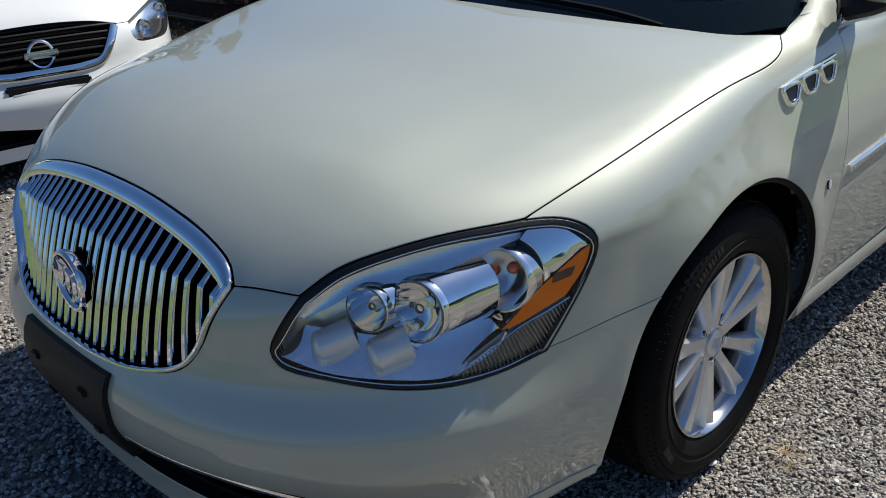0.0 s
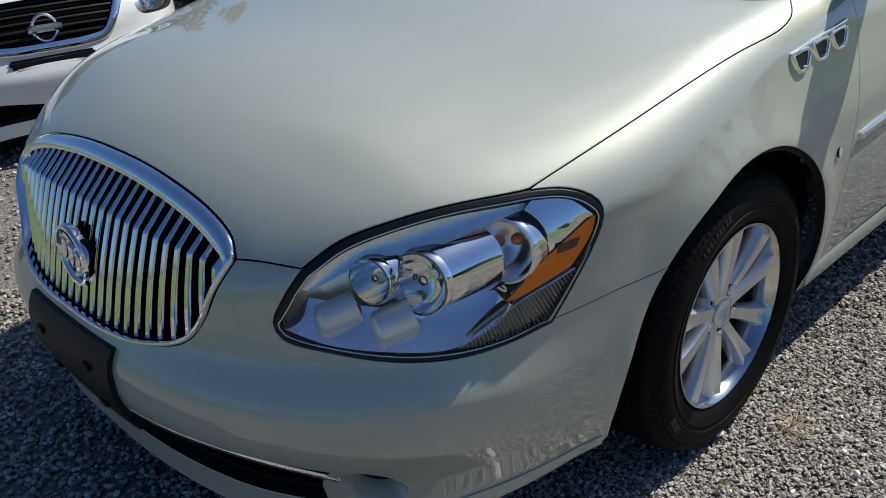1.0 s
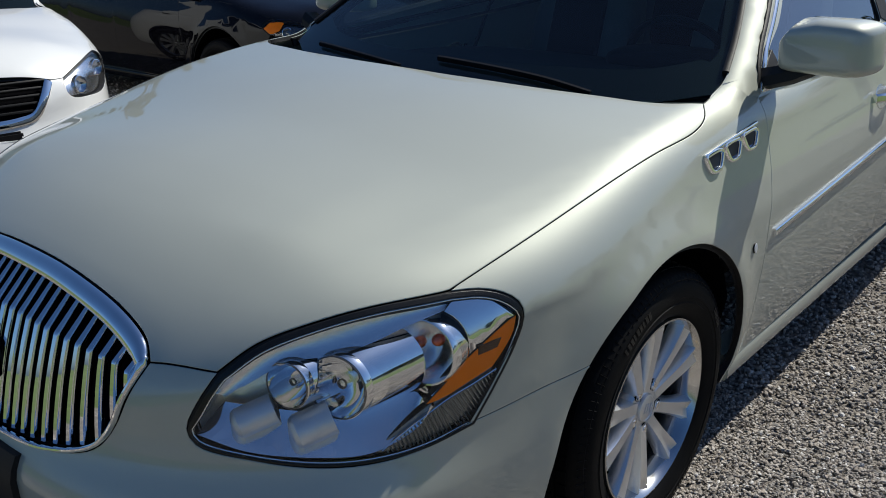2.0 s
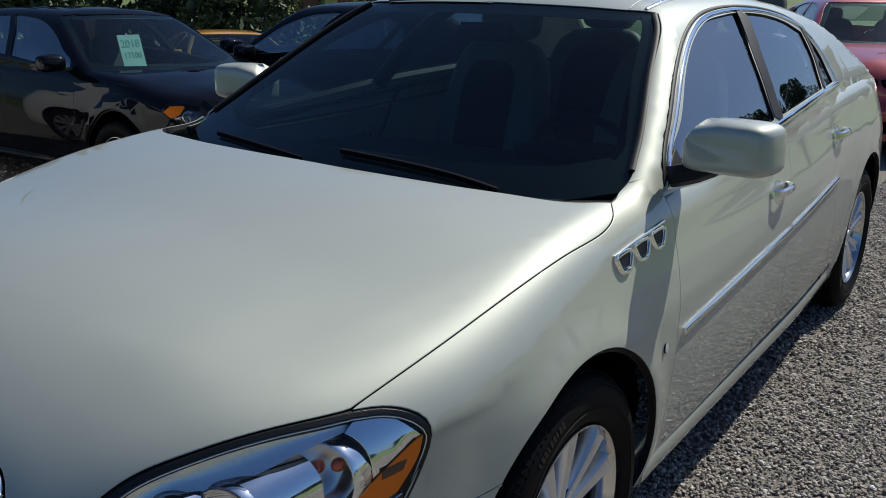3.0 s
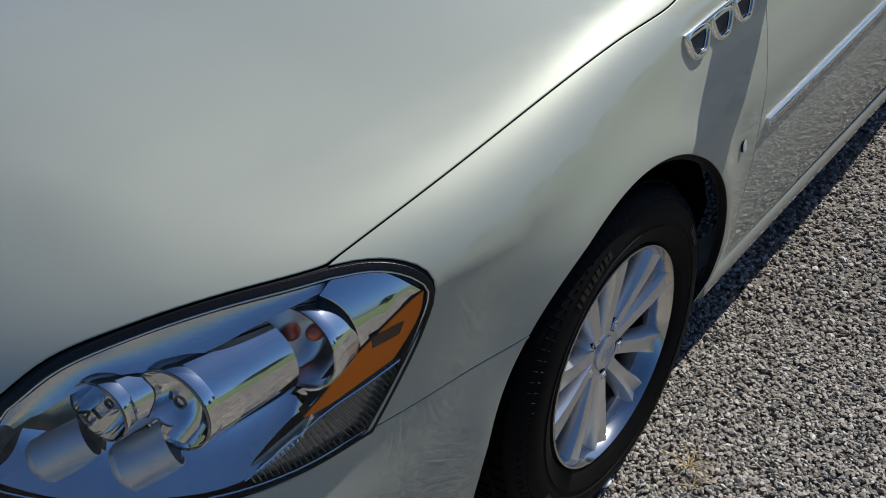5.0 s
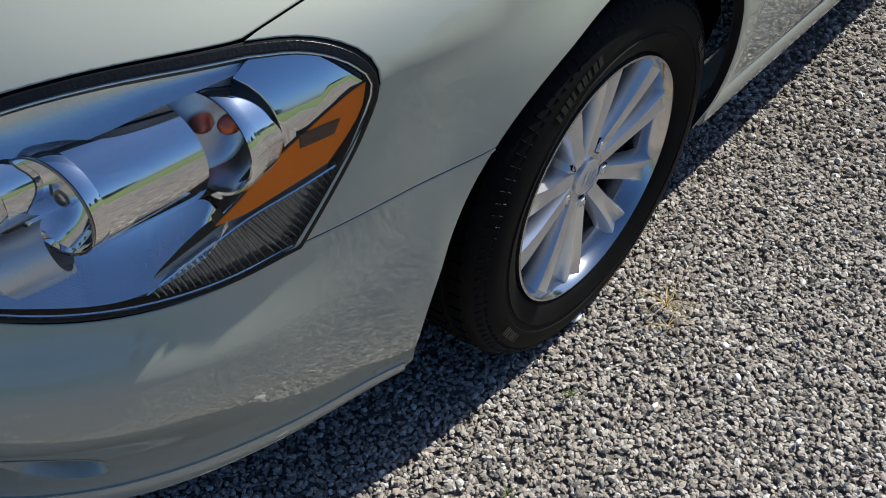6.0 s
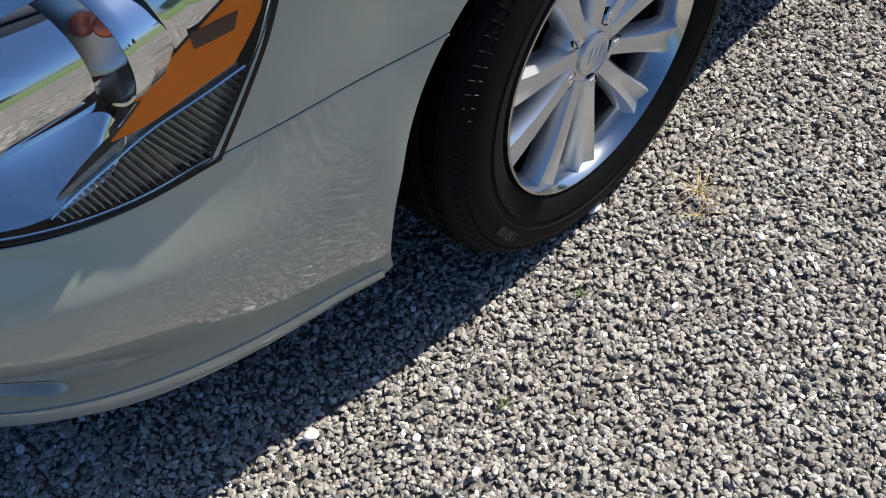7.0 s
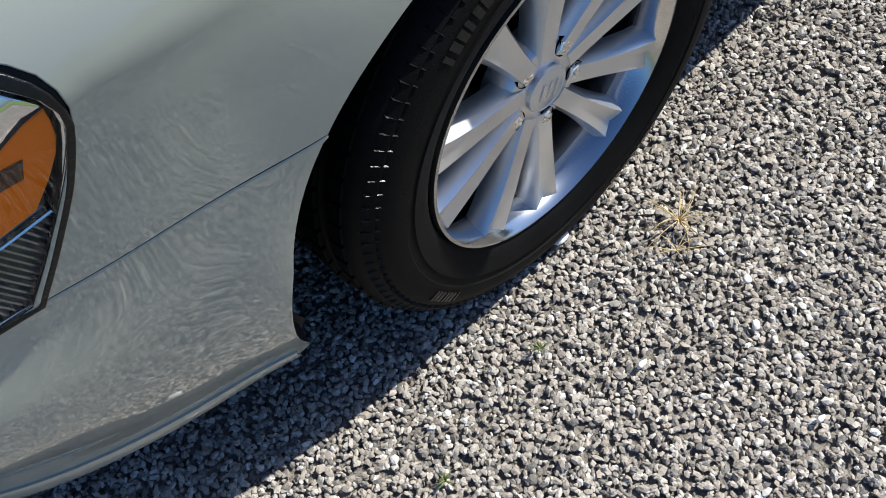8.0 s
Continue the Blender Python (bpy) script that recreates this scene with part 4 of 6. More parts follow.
def build_headlamp(flip):
    lamp = put("headlamp", None, saloon, "large clear headlamp with chrome reflectors and amber corner")

    def add(name, verts, faces, material, label=""):
        return solid(name, verts, faces, material, lamp, label, mirror=flip)

    outline = join(LAMP_TOP, LAMP_REST, LAMP_BACK)
    edge = LAMP.flat(outline)
    out = outward(edge)
    rim_w = (.0062 + .0095 * step_up((out[:, 1] + .1) / .9))[:, None]
    inner, _ = skin(body_field, LAMP, edge - out * rim_w)
    crest, _ = skin(body_field, LAMP, edge - out * rim_w * .45)
    fine, _ = skin(body_field, LAMP, edge - out * (rim_w + .0012))
    glass_part = put("lens", panel("lens", body_field, LAMP, [inner], clear_lens, .035, gap=.001, lip=0, depth=.002, lift=.001, mirror=flip), lamp, "clear plastic lens")
    glass_part.visible_shadow = False
    put("lamp_seal", panel("lamp_seal", body_field, LAMP, [outline, inner], black_trim, .02, gap=.0016, lip=0, depth=.03, lift=-.002, mirror=flip), lamp, "black rubber lamp seal")
    put("seal_ridge", panel("seal_ridge", body_field, LAMP, [crest, inner], rubber_shiny, .02, gap=.0008, lip=0, depth=.004, lift=.0015, mirror=flip), lamp, "raised inner lip of the seal")
    put("lamp_rim", panel("lamp_rim", body_field, LAMP, [inner, fine], chrome_soft, .02, gap=.0002, lip=0, depth=.02, lift=-.003, mirror=flip), lamp, "fine bright lens edge")
    # bright tub behind the lens, deeper towards the middle
    pts, nrm = skin(body_field, LAMP, edge - out * (rim_w + .001))
    put("lamp_tub", panel("lamp_tub", lambda p: body_field(p) + .060, LAMP, [pts], chrome_soft, .03, gap=0, lip=0, depth=.01, mirror=flip), lamp, "bright chrome lamp tub")
    wall = np.vstack([pts - nrm * .004, pts - nrm * .08])
    n = len(pts)
    add("tub_wall", wall, [(i, (i + 1) % n, n + (i + 1) % n, n + i) for i in range(n)], lamp_silver)

    def tube(name, centre, aim, profile, material, n=56, label=""):
        aim = Vector(aim).normalized()
        turn = aim.to_track_quat("X", "Z").to_matrix()
        verts, faces = lathe(profile, n, "x")
        return add(name, [Vector(centre) + turn @ Vector(v) for v in verts], faces, material, label)

    aim = (.94, .26, .09)
    for near, r, deep, run, end, rd in (((.803, .716, .693), .058, -.016, (-.120, .010, .004), (.868, .681, .620), .031), ((.864, .660, .702), .042, -.020, (-.09, .0, -.004), (.932, .605, .638), .027)):
        q, _ = skin(body_field, LAMP, LAMP.flat(np.array([near])), deep)
        centre = tuple(q[0])
        tube("bowl_rim", centre, aim, [(r * 1.06, -.012), (r * 1.04, -.004), (r * .99, .003), (r * .93, .003), (r * .91, -.003)], chrome, 72, "polished chrome bowl rim")
        tube("reflector_bowl", centre, aim, [(r * .92, -.003), (r * .84, -.018), (r * .64, -.036), (r * .36, -.047), (r * .0, -.050)], chrome, 64, "chrome reflector bowl")
        tube("lamp_bezel", centre, aim, [(r * .965, .0030), (r * .975, .0052), (r * .935, .0052), (r * .93, .0)], headlamp_dark, 64, "dark bezel ring")
        tube("bulb_shield", centre, aim, [(.0, -.014), (r * .16, -.015), (r * .20, -.020), (r * .20, -.047)], chrome_soft, 28, "bulb shield")
        tube("bulb_ring", centre, aim, [(r * .12, -.012), (r * .16, -.012), (r * .16, -.018), (r * .12, -.018)], headlamp_dark, 28)
        # polished housing running back from the rim
        turn = Vector(aim).normalized().to_track_quat("X", "Z").to_matrix()
        loops = [[Vector(centre) + turn @ Vector((-.010 * (1 - f), r * (1.045 + .06 * f) * math.cos(t), r * (1.045 + .06 * f) * math.sin(t))) + Vector(run) * f for t in np.linspace(0, 2 * math.pi, 65)[:-1]] for f in (0, .15, .4, .7, 1.0)]
        add("lamp_housing", [v for ring in loops for v in ring], [(k * 64 + i, k * 64 + (i + 1) % 64, (k + 1) * 64 + (i + 1) % 64, (k + 1) * 64 + i) for k in range(4) for i in range(64)], chrome, "polished chrome lamp housing")
        # finely ribbed drum below the bowl, with a frosted domed end
        q, _ = skin(body_field, LAMP, LAMP.flat(np.array([end])), -.026)
        way = (.80, -.48, -.28)
        tube("lower_drum", q[0], way, [(rd * (1 if k % 2 else .97), -.060 + .0033 * k) for k in range(20)] + [(rd * .97, .004)], frosted, 48, "finely ribbed lower drum")
        tube("drum_end", q[0], way, [(rd * .97, .004), (rd * .85, .010), (rd * .6, .014), (rd * .3, .016), (0, .0165)], frosted, 48, "frosted domed end")
    # turn lamp barrel outboard, with two orange bulbs
    aim2 = (.97, .20, .08)
    c2 = (.642, .760, .714)
    tube("turn_lamp_barrel", c2, aim2, [(.088, -.110), (.080, -.066), (.072, -.060), (.068, -.056), (.0645, -.010), (.063, .0), (.061, .004), (.058, .003), (.056, -.003)], chrome, 72, "broad chrome ring")
    tube("turn_lamp_groove", c2, aim2, [(.0685, -.057), (.0715, -.0555), (.0725, -.0585), (.069, -.0605)], headlamp_dark, 72)
    tube("turn_reflector", c2, aim2, [(.057, -.002), (.053, -.020), (.042, -.040), (.022, -.052), (.0, -.055)], chrome, 72, "chrome turn lamp reflector")
    for du, dv in ((-.020, .008), (.016, .020)):
        bm = bmesh.new()
        at = (c2[0] - du * .25 - .016, c2[1] + du, c2[2] + dv)
        bmesh.ops.create_uvsphere(bm, u_segments=20, v_segments=12, radius=.0115, matrix=Matrix.Translation((at[0], -at[1] if flip else at[1], at[2])) @ Matrix.Diagonal((1.2, 1, .95, 1)))
        part("turn_bulb", bm, bulb_orange, lamp, "orange turn bulb")
    # polished fin sweeping from the ring to the corner, amber corner, ribbed foot
    def sheet(name, line, material, lift, step=.02, label=""):
        return put(name, panel(name, body_field, LAMP, [line], material, step, gap=.0, lip=0, depth=.02, lift=lift, mirror=flip), lamp, label)

    way2 = Vector(aim2).normalized()
    across2 = Vector((-way2.y, way2.x, 0)).normalized()
    up2 = way2.cross(across2)
    groove_at = Vector(c2) - way2 * .057
    arc = [tuple(groove_at + (across2 * math.cos(a) + up2 * math.sin(a)) * .0660) for a in np.linspace(1.35, -.60, 9)]
    arc, _ = skin(body_field, LAMP, LAMP.flat(np.array(arc)))
    arc = [tuple(q) for q in arc]
    fin = join([(.500, .853, .757), (.545, .812, .800), (.585, .790, .808), arc[0]], arc, [arc[-1], (.668, .810, .645)],
               [(.668, .810, .645), (.62, .829, .688), (.560, .846, .727), (.500, .853, .757)])
    sheet("corner_fin", fin, chrome, -.010, label="polished chrome corner fin")
    am = join([(.500, .856, .756), (.56, .846, .724), (.612, .830, .690), (.650, .817, .657), (.678, .808, .636)], [(.678, .808, .636), (.648, .821, .641), (.60, .840, .657), (.553, .854, .671)],
              [(.553, .854, .671), (.525, .859, .70), (.506, .859, .728), (.500, .856, .756)])
    amber_part = sheet("amber_corner", am, amber, -.006, label="amber corner reflector")
    mark = join([(.578, .839, .717), (.534, .853, .7225)], [(.534, .853, .7225), (.542, .852, .707)], [(.542, .852, .707), (.580, .841, .7025)], [(.580, .841, .7025), (.578, .839, .717)])
    put("amber_marker", panel("amber_marker", body_field, LAMP, [mark], amber_dark, .01, gap=0, lip=0, depth=.004, lift=-.004, mirror=flip), lamp, "dark amber marker")
    foot_top = flow([(.553, .854, .669), (.60, .840, .655), (.65, .820, .638), (.70, .800, .612), (.763, .769, .572)], .004, closed=False)
    foot_low = flow([(.545, .857, .655), (.570, .850, .622), (.606, .840, .588), (.68, .808, .568), (.763, .769, .566)], .004, closed=False)
    sheet("foot_plate", join([tuple(p) for p in foot_top[::6]], [tuple(foot_top[-1]), tuple(foot_low[-1])], [tuple(p) for p in foot_low[::-6]], [tuple(foot_low[0]), tuple(foot_top[0])]), ribbed_clear, -.014, label="smoked clear foot panel")
    rail_p, rail_n = skin(body_field, LAMP, LAMP.flat(foot_top), -.009)
    rail_t = np.gradient(rail_p, axis=0)
    rail_t /= np.linalg.norm(rail_t, axis=1, keepdims=True)
    add("foot_rail", *sweep(rail_p, np.cross(rail_n, rail_t), rail_n, [(-.0022, -.004), (-.0016, .001), (0, .002), (.0016, .001), (.0022, -.004)]), chrome, "polished foot rail")
    for i in range(34):
        f = i / 33
        a = foot_top[int(f * (len(foot_top) - 1))]
        b = foot_low[int(f * (len(foot_low) - 1))]
        if np.linalg.norm(a - b) < .008:
            continue
        path, nn = skin(body_field, LAMP, LAMP.flat(a + (b - a) * np.linspace(.03, .97, 5)[:, None]), -.010)
        t = np.gradient(path, axis=0)
        t /= np.linalg.norm(t, axis=1, keepdims=True)
        add("foot_rib", *sweep(path, np.cross(nn, t), nn, [(-.0024, -.004), (-.0014, .003), (0, .0042), (.0014, .003), (.0024, -.004)]), ribbed_clear)
    # ruled fins: one edge by the lens, the other by the barrels
    def ruled(name, edge_a, lift_a, edge_b, lift_b, material, label):
        a, _ = skin(body_field, LAMP, LAMP.flat(flow(edge_a, .01, closed=False)), lift_a)
        b = flow(edge_b, .01, closed=False)
        b = np.stack([np.interp(np.linspace(0, 1, len(a)), np.linspace(0, 1, len(b)), b[:, k]) for k in range(3)], -1)
        b, _ = skin(body_field, LAMP, LAMP.flat(b), lift_b)
        n, rows = len(a), 7
        verts = np.vstack([a + (b - a) * f - np.array((.6, .5, 0)) * .010 * math.sin(math.pi * f) for f in np.linspace(0, 1, rows)])
        add(name, verts, [(r * n + i, r * n + i + 1, (r + 1) * n + i + 1, (r + 1) * n + i) for r in range(rows - 1) for i in range(n - 1)], material, label)

    ruled("lower_fin", [(.972, .545, .622), (.93, .615, .596), (.85, .698, .577), (.77, .757, .571), (.70, .795, .600), (.672, .809, .636)], -.006,
          [(.945, .57, .660), (.90, .63, .650), (.84, .70, .640), (.77, .757, .638), (.70, .795, .645), (.668, .811, .650)], -.052, chrome, "polished lower fin")
    ruled("upper_brow", [(.60, .785, .810), (.70, .722, .806), (.80, .660, .790), (.88, .604, .758), (.945, .560, .69)], -.008,
          [(.60, .790, .795), (.69, .762, .780), (.745, .735, .762), (.80, .70, .750), (.851, .654, .745), (.93, .575, .68)], -.020, chrome_soft, "finely ribbed upper brow")


build_headlamp(False)
build_headlamp(True)


# ---- trim along the side, mirrors, wipers ----
for flip in (False, True):
    # chrome side mouldings, broken at the door gap
    for name, pts in (("door_moulding", [(-.505, .915, .634), (-1.0, .914, .664), (-1.478, .913, .692)]), ("door_moulding", [(-1.500, .913, .694), (-1.9, .91, .728), (-2.18, .907, .748)])):
        solid(name, *strip(body_field, SIDE, flow(pts, .05, closed=False), .020, .009), chrome, saloon, "thin chrome door moulding", mirror=flip)
    # bright line along the waist and round the side glass
    waist = flow([(-.55, .838, .985), (-1.0, .845, 1.008), (-1.40, .84, 1.045), (-1.9, .83, 1.078), (-2.45, .80, 1.100)], .05, closed=False)
    solid("waist_trim", *strip(cabin_field, SIDE, waist, .020, .006), chrome, saloon, "chrome waist trim", mirror=flip)
    arc = flow([(-.54, .835, .985), (-.575, .815, 1.035), (-.71, .785, 1.135), (-.895, .725, 1.25), (-1.085, .672, 1.333), (-1.30, .632, 1.386), (-1.6, .615, 1.406), (-1.95, .63, 1.400), (-2.18, .655, 1.372), (-2.34, .69, 1.325), (-2.425, .745, 1.225), (-2.44, .80, 1.11)], .04, closed=False)
    solid("window_trim", *strip(cabin_field, Along((.05, .85, .5)), arc, .014, .007), chrome, saloon, "chrome window surround", mirror=flip)
    seal = flow([(-.525, .825, .98), (-.560, .81, 1.04), (-.695, .775, 1.145), (-.88, .715, 1.262), (-1.075, .66, 1.346), (-1.30, .62, 1.400), (-1.6, .60, 1.42), (-1.95, .615, 1.414), (-2.19, .645, 1.385), (-2.36, .685, 1.335)], .04, closed=False)
    solid("window_seal", *strip(cabin_field, Along((.05, .85, .5)), seal, .012, .004), black_trim, saloon, "black door seal", mirror=flip)
    post = flow([(-1.445, .836, 1.060), (-1.54, .725, 1.25), (-1.68, .613, 1.393)], .03, closed=False)
    solid("door_post", *strip(cabin_field, SIDE, post, .075, .003), black_trim, saloon, "gloss black door post", mirror=flip)
    post = flow([(-2.18, .815, 1.105), (-2.27, .76, 1.217), (-2.318, .69, 1.315)], .03, closed=False)
    solid("quarter_post", *strip(cabin_field, SIDE, post, .03, .004), black_trim, saloon, "black quarter post", mirror=flip)
    # door handles with their cups
    for hx, hz in ((-1.36, .845), (-2.25, .922)):
        hp, hn = skin(body_field, SIDE, SIDE.flat(np.array([(hx, .9, hz)])))
        y0 = float(hp[0, 1])
        handle = put("door_handle", None, saloon, "chrome door handle")
        verts, faces = sweep(np.array([(hx + .085, y0 + .004, hz), (hx + .06, y0 + .026, hz + .002), (hx, y0 + .034, hz + .004), (hx - .06, y0 + .028, hz + .004), (hx - .085, y0 + .004, hz + .003)]),
                             np.tile((0, 0, 1.0), (5, 1)), np.tile((0, 1.0, 0), (5, 1)), [(-.011, -.006), (-.014, .002), (-.008, .009), (.008, .009), (.014, .002), (.011, -.006)])
        solid("grip", verts, faces, chrome, handle, mirror=flip)
        a = np.linspace(0, 2 * math.pi, 25)[:-1]
        oval = np.stack([hx + .05 * np.cos(a), 0 * a + .9, hz - .006 + .034 * np.sin(a)], -1)
        inner, _ = skin(body_field, SIDE, SIDE.flat(oval), .0012)
        outer, _ = skin(body_field, SIDE, SIDE.flat((oval - (hx, 0, hz)) * 1.12 + (hx, 0, hz)), .0004)
        deep, _ = skin(body_field, SIDE, SIDE.flat((oval - (hx, 0, hz)) * .75 + (hx, 0, hz)), .0006)
        verts = np.vstack([outer, inner, deep])
        n = 24
        solid("cup", verts, [(k * n + i, k * n + (i + 1) % n, (k + 1) * n + (i + 1) % n, (k + 1) * n + i) for k in range(2) for i in range(n)] + [tuple(range(2 * n, 3 * n))], chrome_soft, handle, mirror=flip)
    # three chrome vents behind the front wheel
    vents = put("fender_vents", None, saloon, "row of three chrome fender vents")
    for k in range(3):
        x0, zc = -.184 - .096 * k, .879 + .0065 * k
        loop = flow([(x0 + .010, .87, zc + .021), (x0 - .058, .87, zc + .023), (x0 - .064, .87, zc + .018), (x0 - .064, .87, zc + .012), (x0 - .048, .87, zc - .018), (x0 - .040, .87, zc - .023), (x0 - .012, .87, zc - .024), (x0 - .002, .87, zc - .018), (x0 + .014, .87, zc + .012), (x0 + .016, .87, zc + .018)], .008)
        solid("vent_frame", *strip(body_field, FENDER, loop, .011, .008, closed=True), chrome, vents, mirror=flip)
        put("vent_bowl", panel("vent_bowl", body_field, FENDER, [loop], vent_chrome, .012, gap=.002, lip=0, depth=.002, lift=.0012, mirror=flip), vents)
        mid = np.array((x0 - .022, .87, zc + .006))
        low = mid + (loop - mid) * np.array((.72, 1, .62))
        put("vent_slot", panel("vent_slot", body_field, FENDER, [low], vent_dark, .012, gap=.0, lip=0, depth=.002, lift=.0035, mirror=flip), vents, "dark vent slot")
    rail = flow([(-.164, .87, .902), (-.30, .865, .912), (-.448, .86, .922)], .03, closed=False)
    solid("vent_rail", *strip(body_field, FENDER, rail, .008, .006), chrome, vents, mirror=flip)
    # small side repeater
    loop = flow([(-.380, .915, .634), (-.389, .915, .639), (-.395, .915, .628), (-.389, .915, .615), (-.381, .915, .622)], .006)
    put("side_repeater", panel("side_repeater", body_field, SIDE, [loop], lamp_silver, .01, gap=0, lip=0, depth=.006, lift=.006, mirror=flip), saloon, "small clear side repeater")
    # door mirror
    mirror = put("door_mirror", None, saloon, "champagne door mirror on a black foot")
    bm = bmesh.new()
    bmesh.ops.create_uvsphere(bm, u_segments=40, v_segments=24, radius=1)
    for v in bm.verts:
        x, y, z = v.co
        s = lambda c, e: math.copysign(abs(c) ** e, c)
        v.co = (.075 * s(x, .75), .116 * s(y, .26) - .010 * z, .066 * s(z, .30) * (1 - .14 * max(0.0, y)) + .006 * y)
        f = max(0.0, -v.co.y / .114 - .50) / .5
        v.co.z = v.co.z * (1 - .42 * f) - .026 * f
        v.co.x *= 1 - .2 * f
    m = pose(-.590, .967, 1.096, 0, 0, -10)
    bm.transform(m)
    if flip:
        bm.transform(Matrix.Translation((-.14, .085, .040)) @ Matrix.Diagonal((1, -1, 1, 1)))
        bmesh.ops.reverse_faces(bm, faces=bm.faces[:])
    part("mirror_shell", bm, paint, mirror)
    arm = np.array([(-.585, .800, 1.000), (-.585, .850, 1.012), (-.588, .90, 1.028), (-.59, .94, 1.048)])
    solid("mirror_arm", *sweep(arm, np.tile((1.0, 0, 0), (4, 1)), np.tile((0, 0, 1.0), (4, 1)), [(-.045, -.022), (-.05, .006), (-.03, .026), (.02, .030), (.040, .010), (.042, -.014), (.02, -.026)]), black_trim, mirror, "black mirror arm", mirror=flip)
    sail = flow([(-.535, .835, .99), (-.655, .83, .992), (-.655, .83, .992), (-.648, .80, 1.065), (-.648, .80, 1.065), (-.60, .815, 1.04), (-.555, .825, 1.005)], .02)
    put("mirror_sail", panel("mirror_sail", cabin_field, SIDE, [sail], black_trim, .02, gap=0, lip=0, depth=.01, lift=.003, mirror=flip), mirror, "black mirror sail panel")
    bm = box_bm((.010, .15, .088), (-.652, .975, 1.088), Matrix.Rotation(radians(-10), 4, "Z"))
    if flip:
        bm.transform(Matrix.Translation((-.14, .085, .040)) @ Matrix.Diagonal((1, -1, 1, 1)))
        bmesh.ops.reverse_faces(bm, faces=bm.faces[:])
    part("mirror_glass", bm, chrome, mirror, "mirror glass", .004)

# bright edge along the roof gutter
for flip in (False, True):
    gut = flow([(-1.07, .515, 1.392), (-1.10, .52, 1.402), (-1.3, .51, 1.425), (-1.7, .50, 1.45), (-2.2, .51, 1.455)], .05, closed=False)
    solid("roof_gutter", *strip(cabin_field, Along((0, .3, 1)), gut, .012, .005), chrome_soft, saloon, "bright roof gutter", mirror=flip)

# black moulding between windscreen and pillars
for flip in (False, True):
    edge_line = flow([(x, y - .002, z) for x, y, z in SCREEN[1:]], .03, closed=False)
    verts, faces = strip(cabin_field, FRONTAL, edge_line, .016, .006)
    verts = np.array(verts)
    if flip:
        verts = verts + np.stack([0 * verts[:, 0], 0 * verts[:, 0], lean(verts * (1, -1, 1))], -1)
    solid("screen_moulding", verts, faces, black_trim, saloon, "black windscreen moulding", mirror=flip)

# cowl and wipers
cowl = half_loop([(-.40, .76, .96), (-.31, .62, .957), (-.24, .40, .962), (-.20, 0, .966)])
line = flow(cowl, .05, closed=False)
solid("cowl_panel", *sweep(line, np.tile((1.0, 0, 0), (len(line), 1)), np.tile((0, 0, 1.0), (len(line), 1)), [(-.06, -.01), (-.06, .010), (0, .012), (.09, .004), (.10, -.02)]), black_trim, saloon, "black cowl panel")
FR = Along((.8, 0, .6))
for pts in ([(-.345, -.575, 1.0), (-.295, -.36, .995), (-.245, -.125, .989)], [(-.292, -.02, 1.017), (-.285, .19, 1.010), (-.284, .357, .997), (-.280, .500, .976)]):
    wiper = put("wiper", None, saloon, "black windscreen wiper")
    at, nn = skin(cabin_field, FR, FR.flat(flow(pts, .04, closed=False)))
    t = np.gradient(at, axis=0)
    t /= np.linalg.norm(t, axis=1, keepdims=True)
    sd = np.cross(nn, t)
    solid("wiper_arm", *sweep(at + nn * .011, sd, nn, [(-.0042, -.002), (-.003, .002), (.003, .002), (.0042, -.002)]), black_trim, wiper)
    solid("wiper_blade", *sweep(at + nn * .004 - sd * .005, sd, nn, [(-.004, -.003), (-.003, .005), (0, .008), (.003, .005), (.004, -.003)]), rubber, wiper)

# ---- inside the cabin ----
part("dashboard", soft_box((.62, 1.38, .22), (-.82, 0, .845), Matrix.Rotation(radians(-4), 4, "Y"), .45), dark_cloth, saloon, "dark grey dashboard")
part("instrument_hood", soft_box((.22, .40, .10), (-.93, .37, .955), None, .6), dark_cloth, saloon, "curved instrument hood")
part("cabin_floor", box_bm((2.6, 1.4, .06), (-1.7, 0, .42)), dark_cloth, saloon, "dark carpet")
part("parcel_shelf", box_bm((.5, 1.15, .03), (-2.95, 0, 1.06)), dark_cloth, saloon, "dark parcel shelf", .01)


def seat(at, width=.50):
    group = put("seat", None, saloon, "grey leather seat")
    group.matrix_basis = pose(*at)
    part("cushion", soft_box((.54, width, .18), (.10, 0, .10)), grey_leather, group)
    lean_back = Matrix.Rotation(radians(-18), 4, "Y")
    bm = soft_box((.17, width * .98, .68), (-.20, 0, .44), lean_back, .42)
    for v in bm.verts:
        v.co.y *= 1 - .22 * max(0.0, (v.co.z - .45) / .33)
    part("backrest", bm, grey_leather, group)
    part("backrest_panel", soft_box((.05, width * .5, .50), (-.118, 0, .45), lean_back, .5), dark_cloth, group, "darker centre panel")
    part("headrest", soft_box((.11, .27, .19), (-.34, 0, .86), Matrix.Rotation(radians(-12), 4, "Y"), .5), grey_leather, group)
    for y in (-.06, .06):
        part("headrest_post", box_bm((.012, .012, .10), (-.325, y, .76), Matrix.Rotation(radians(-15), 4, "Y")), chrome_soft, group, "steel headrest post")


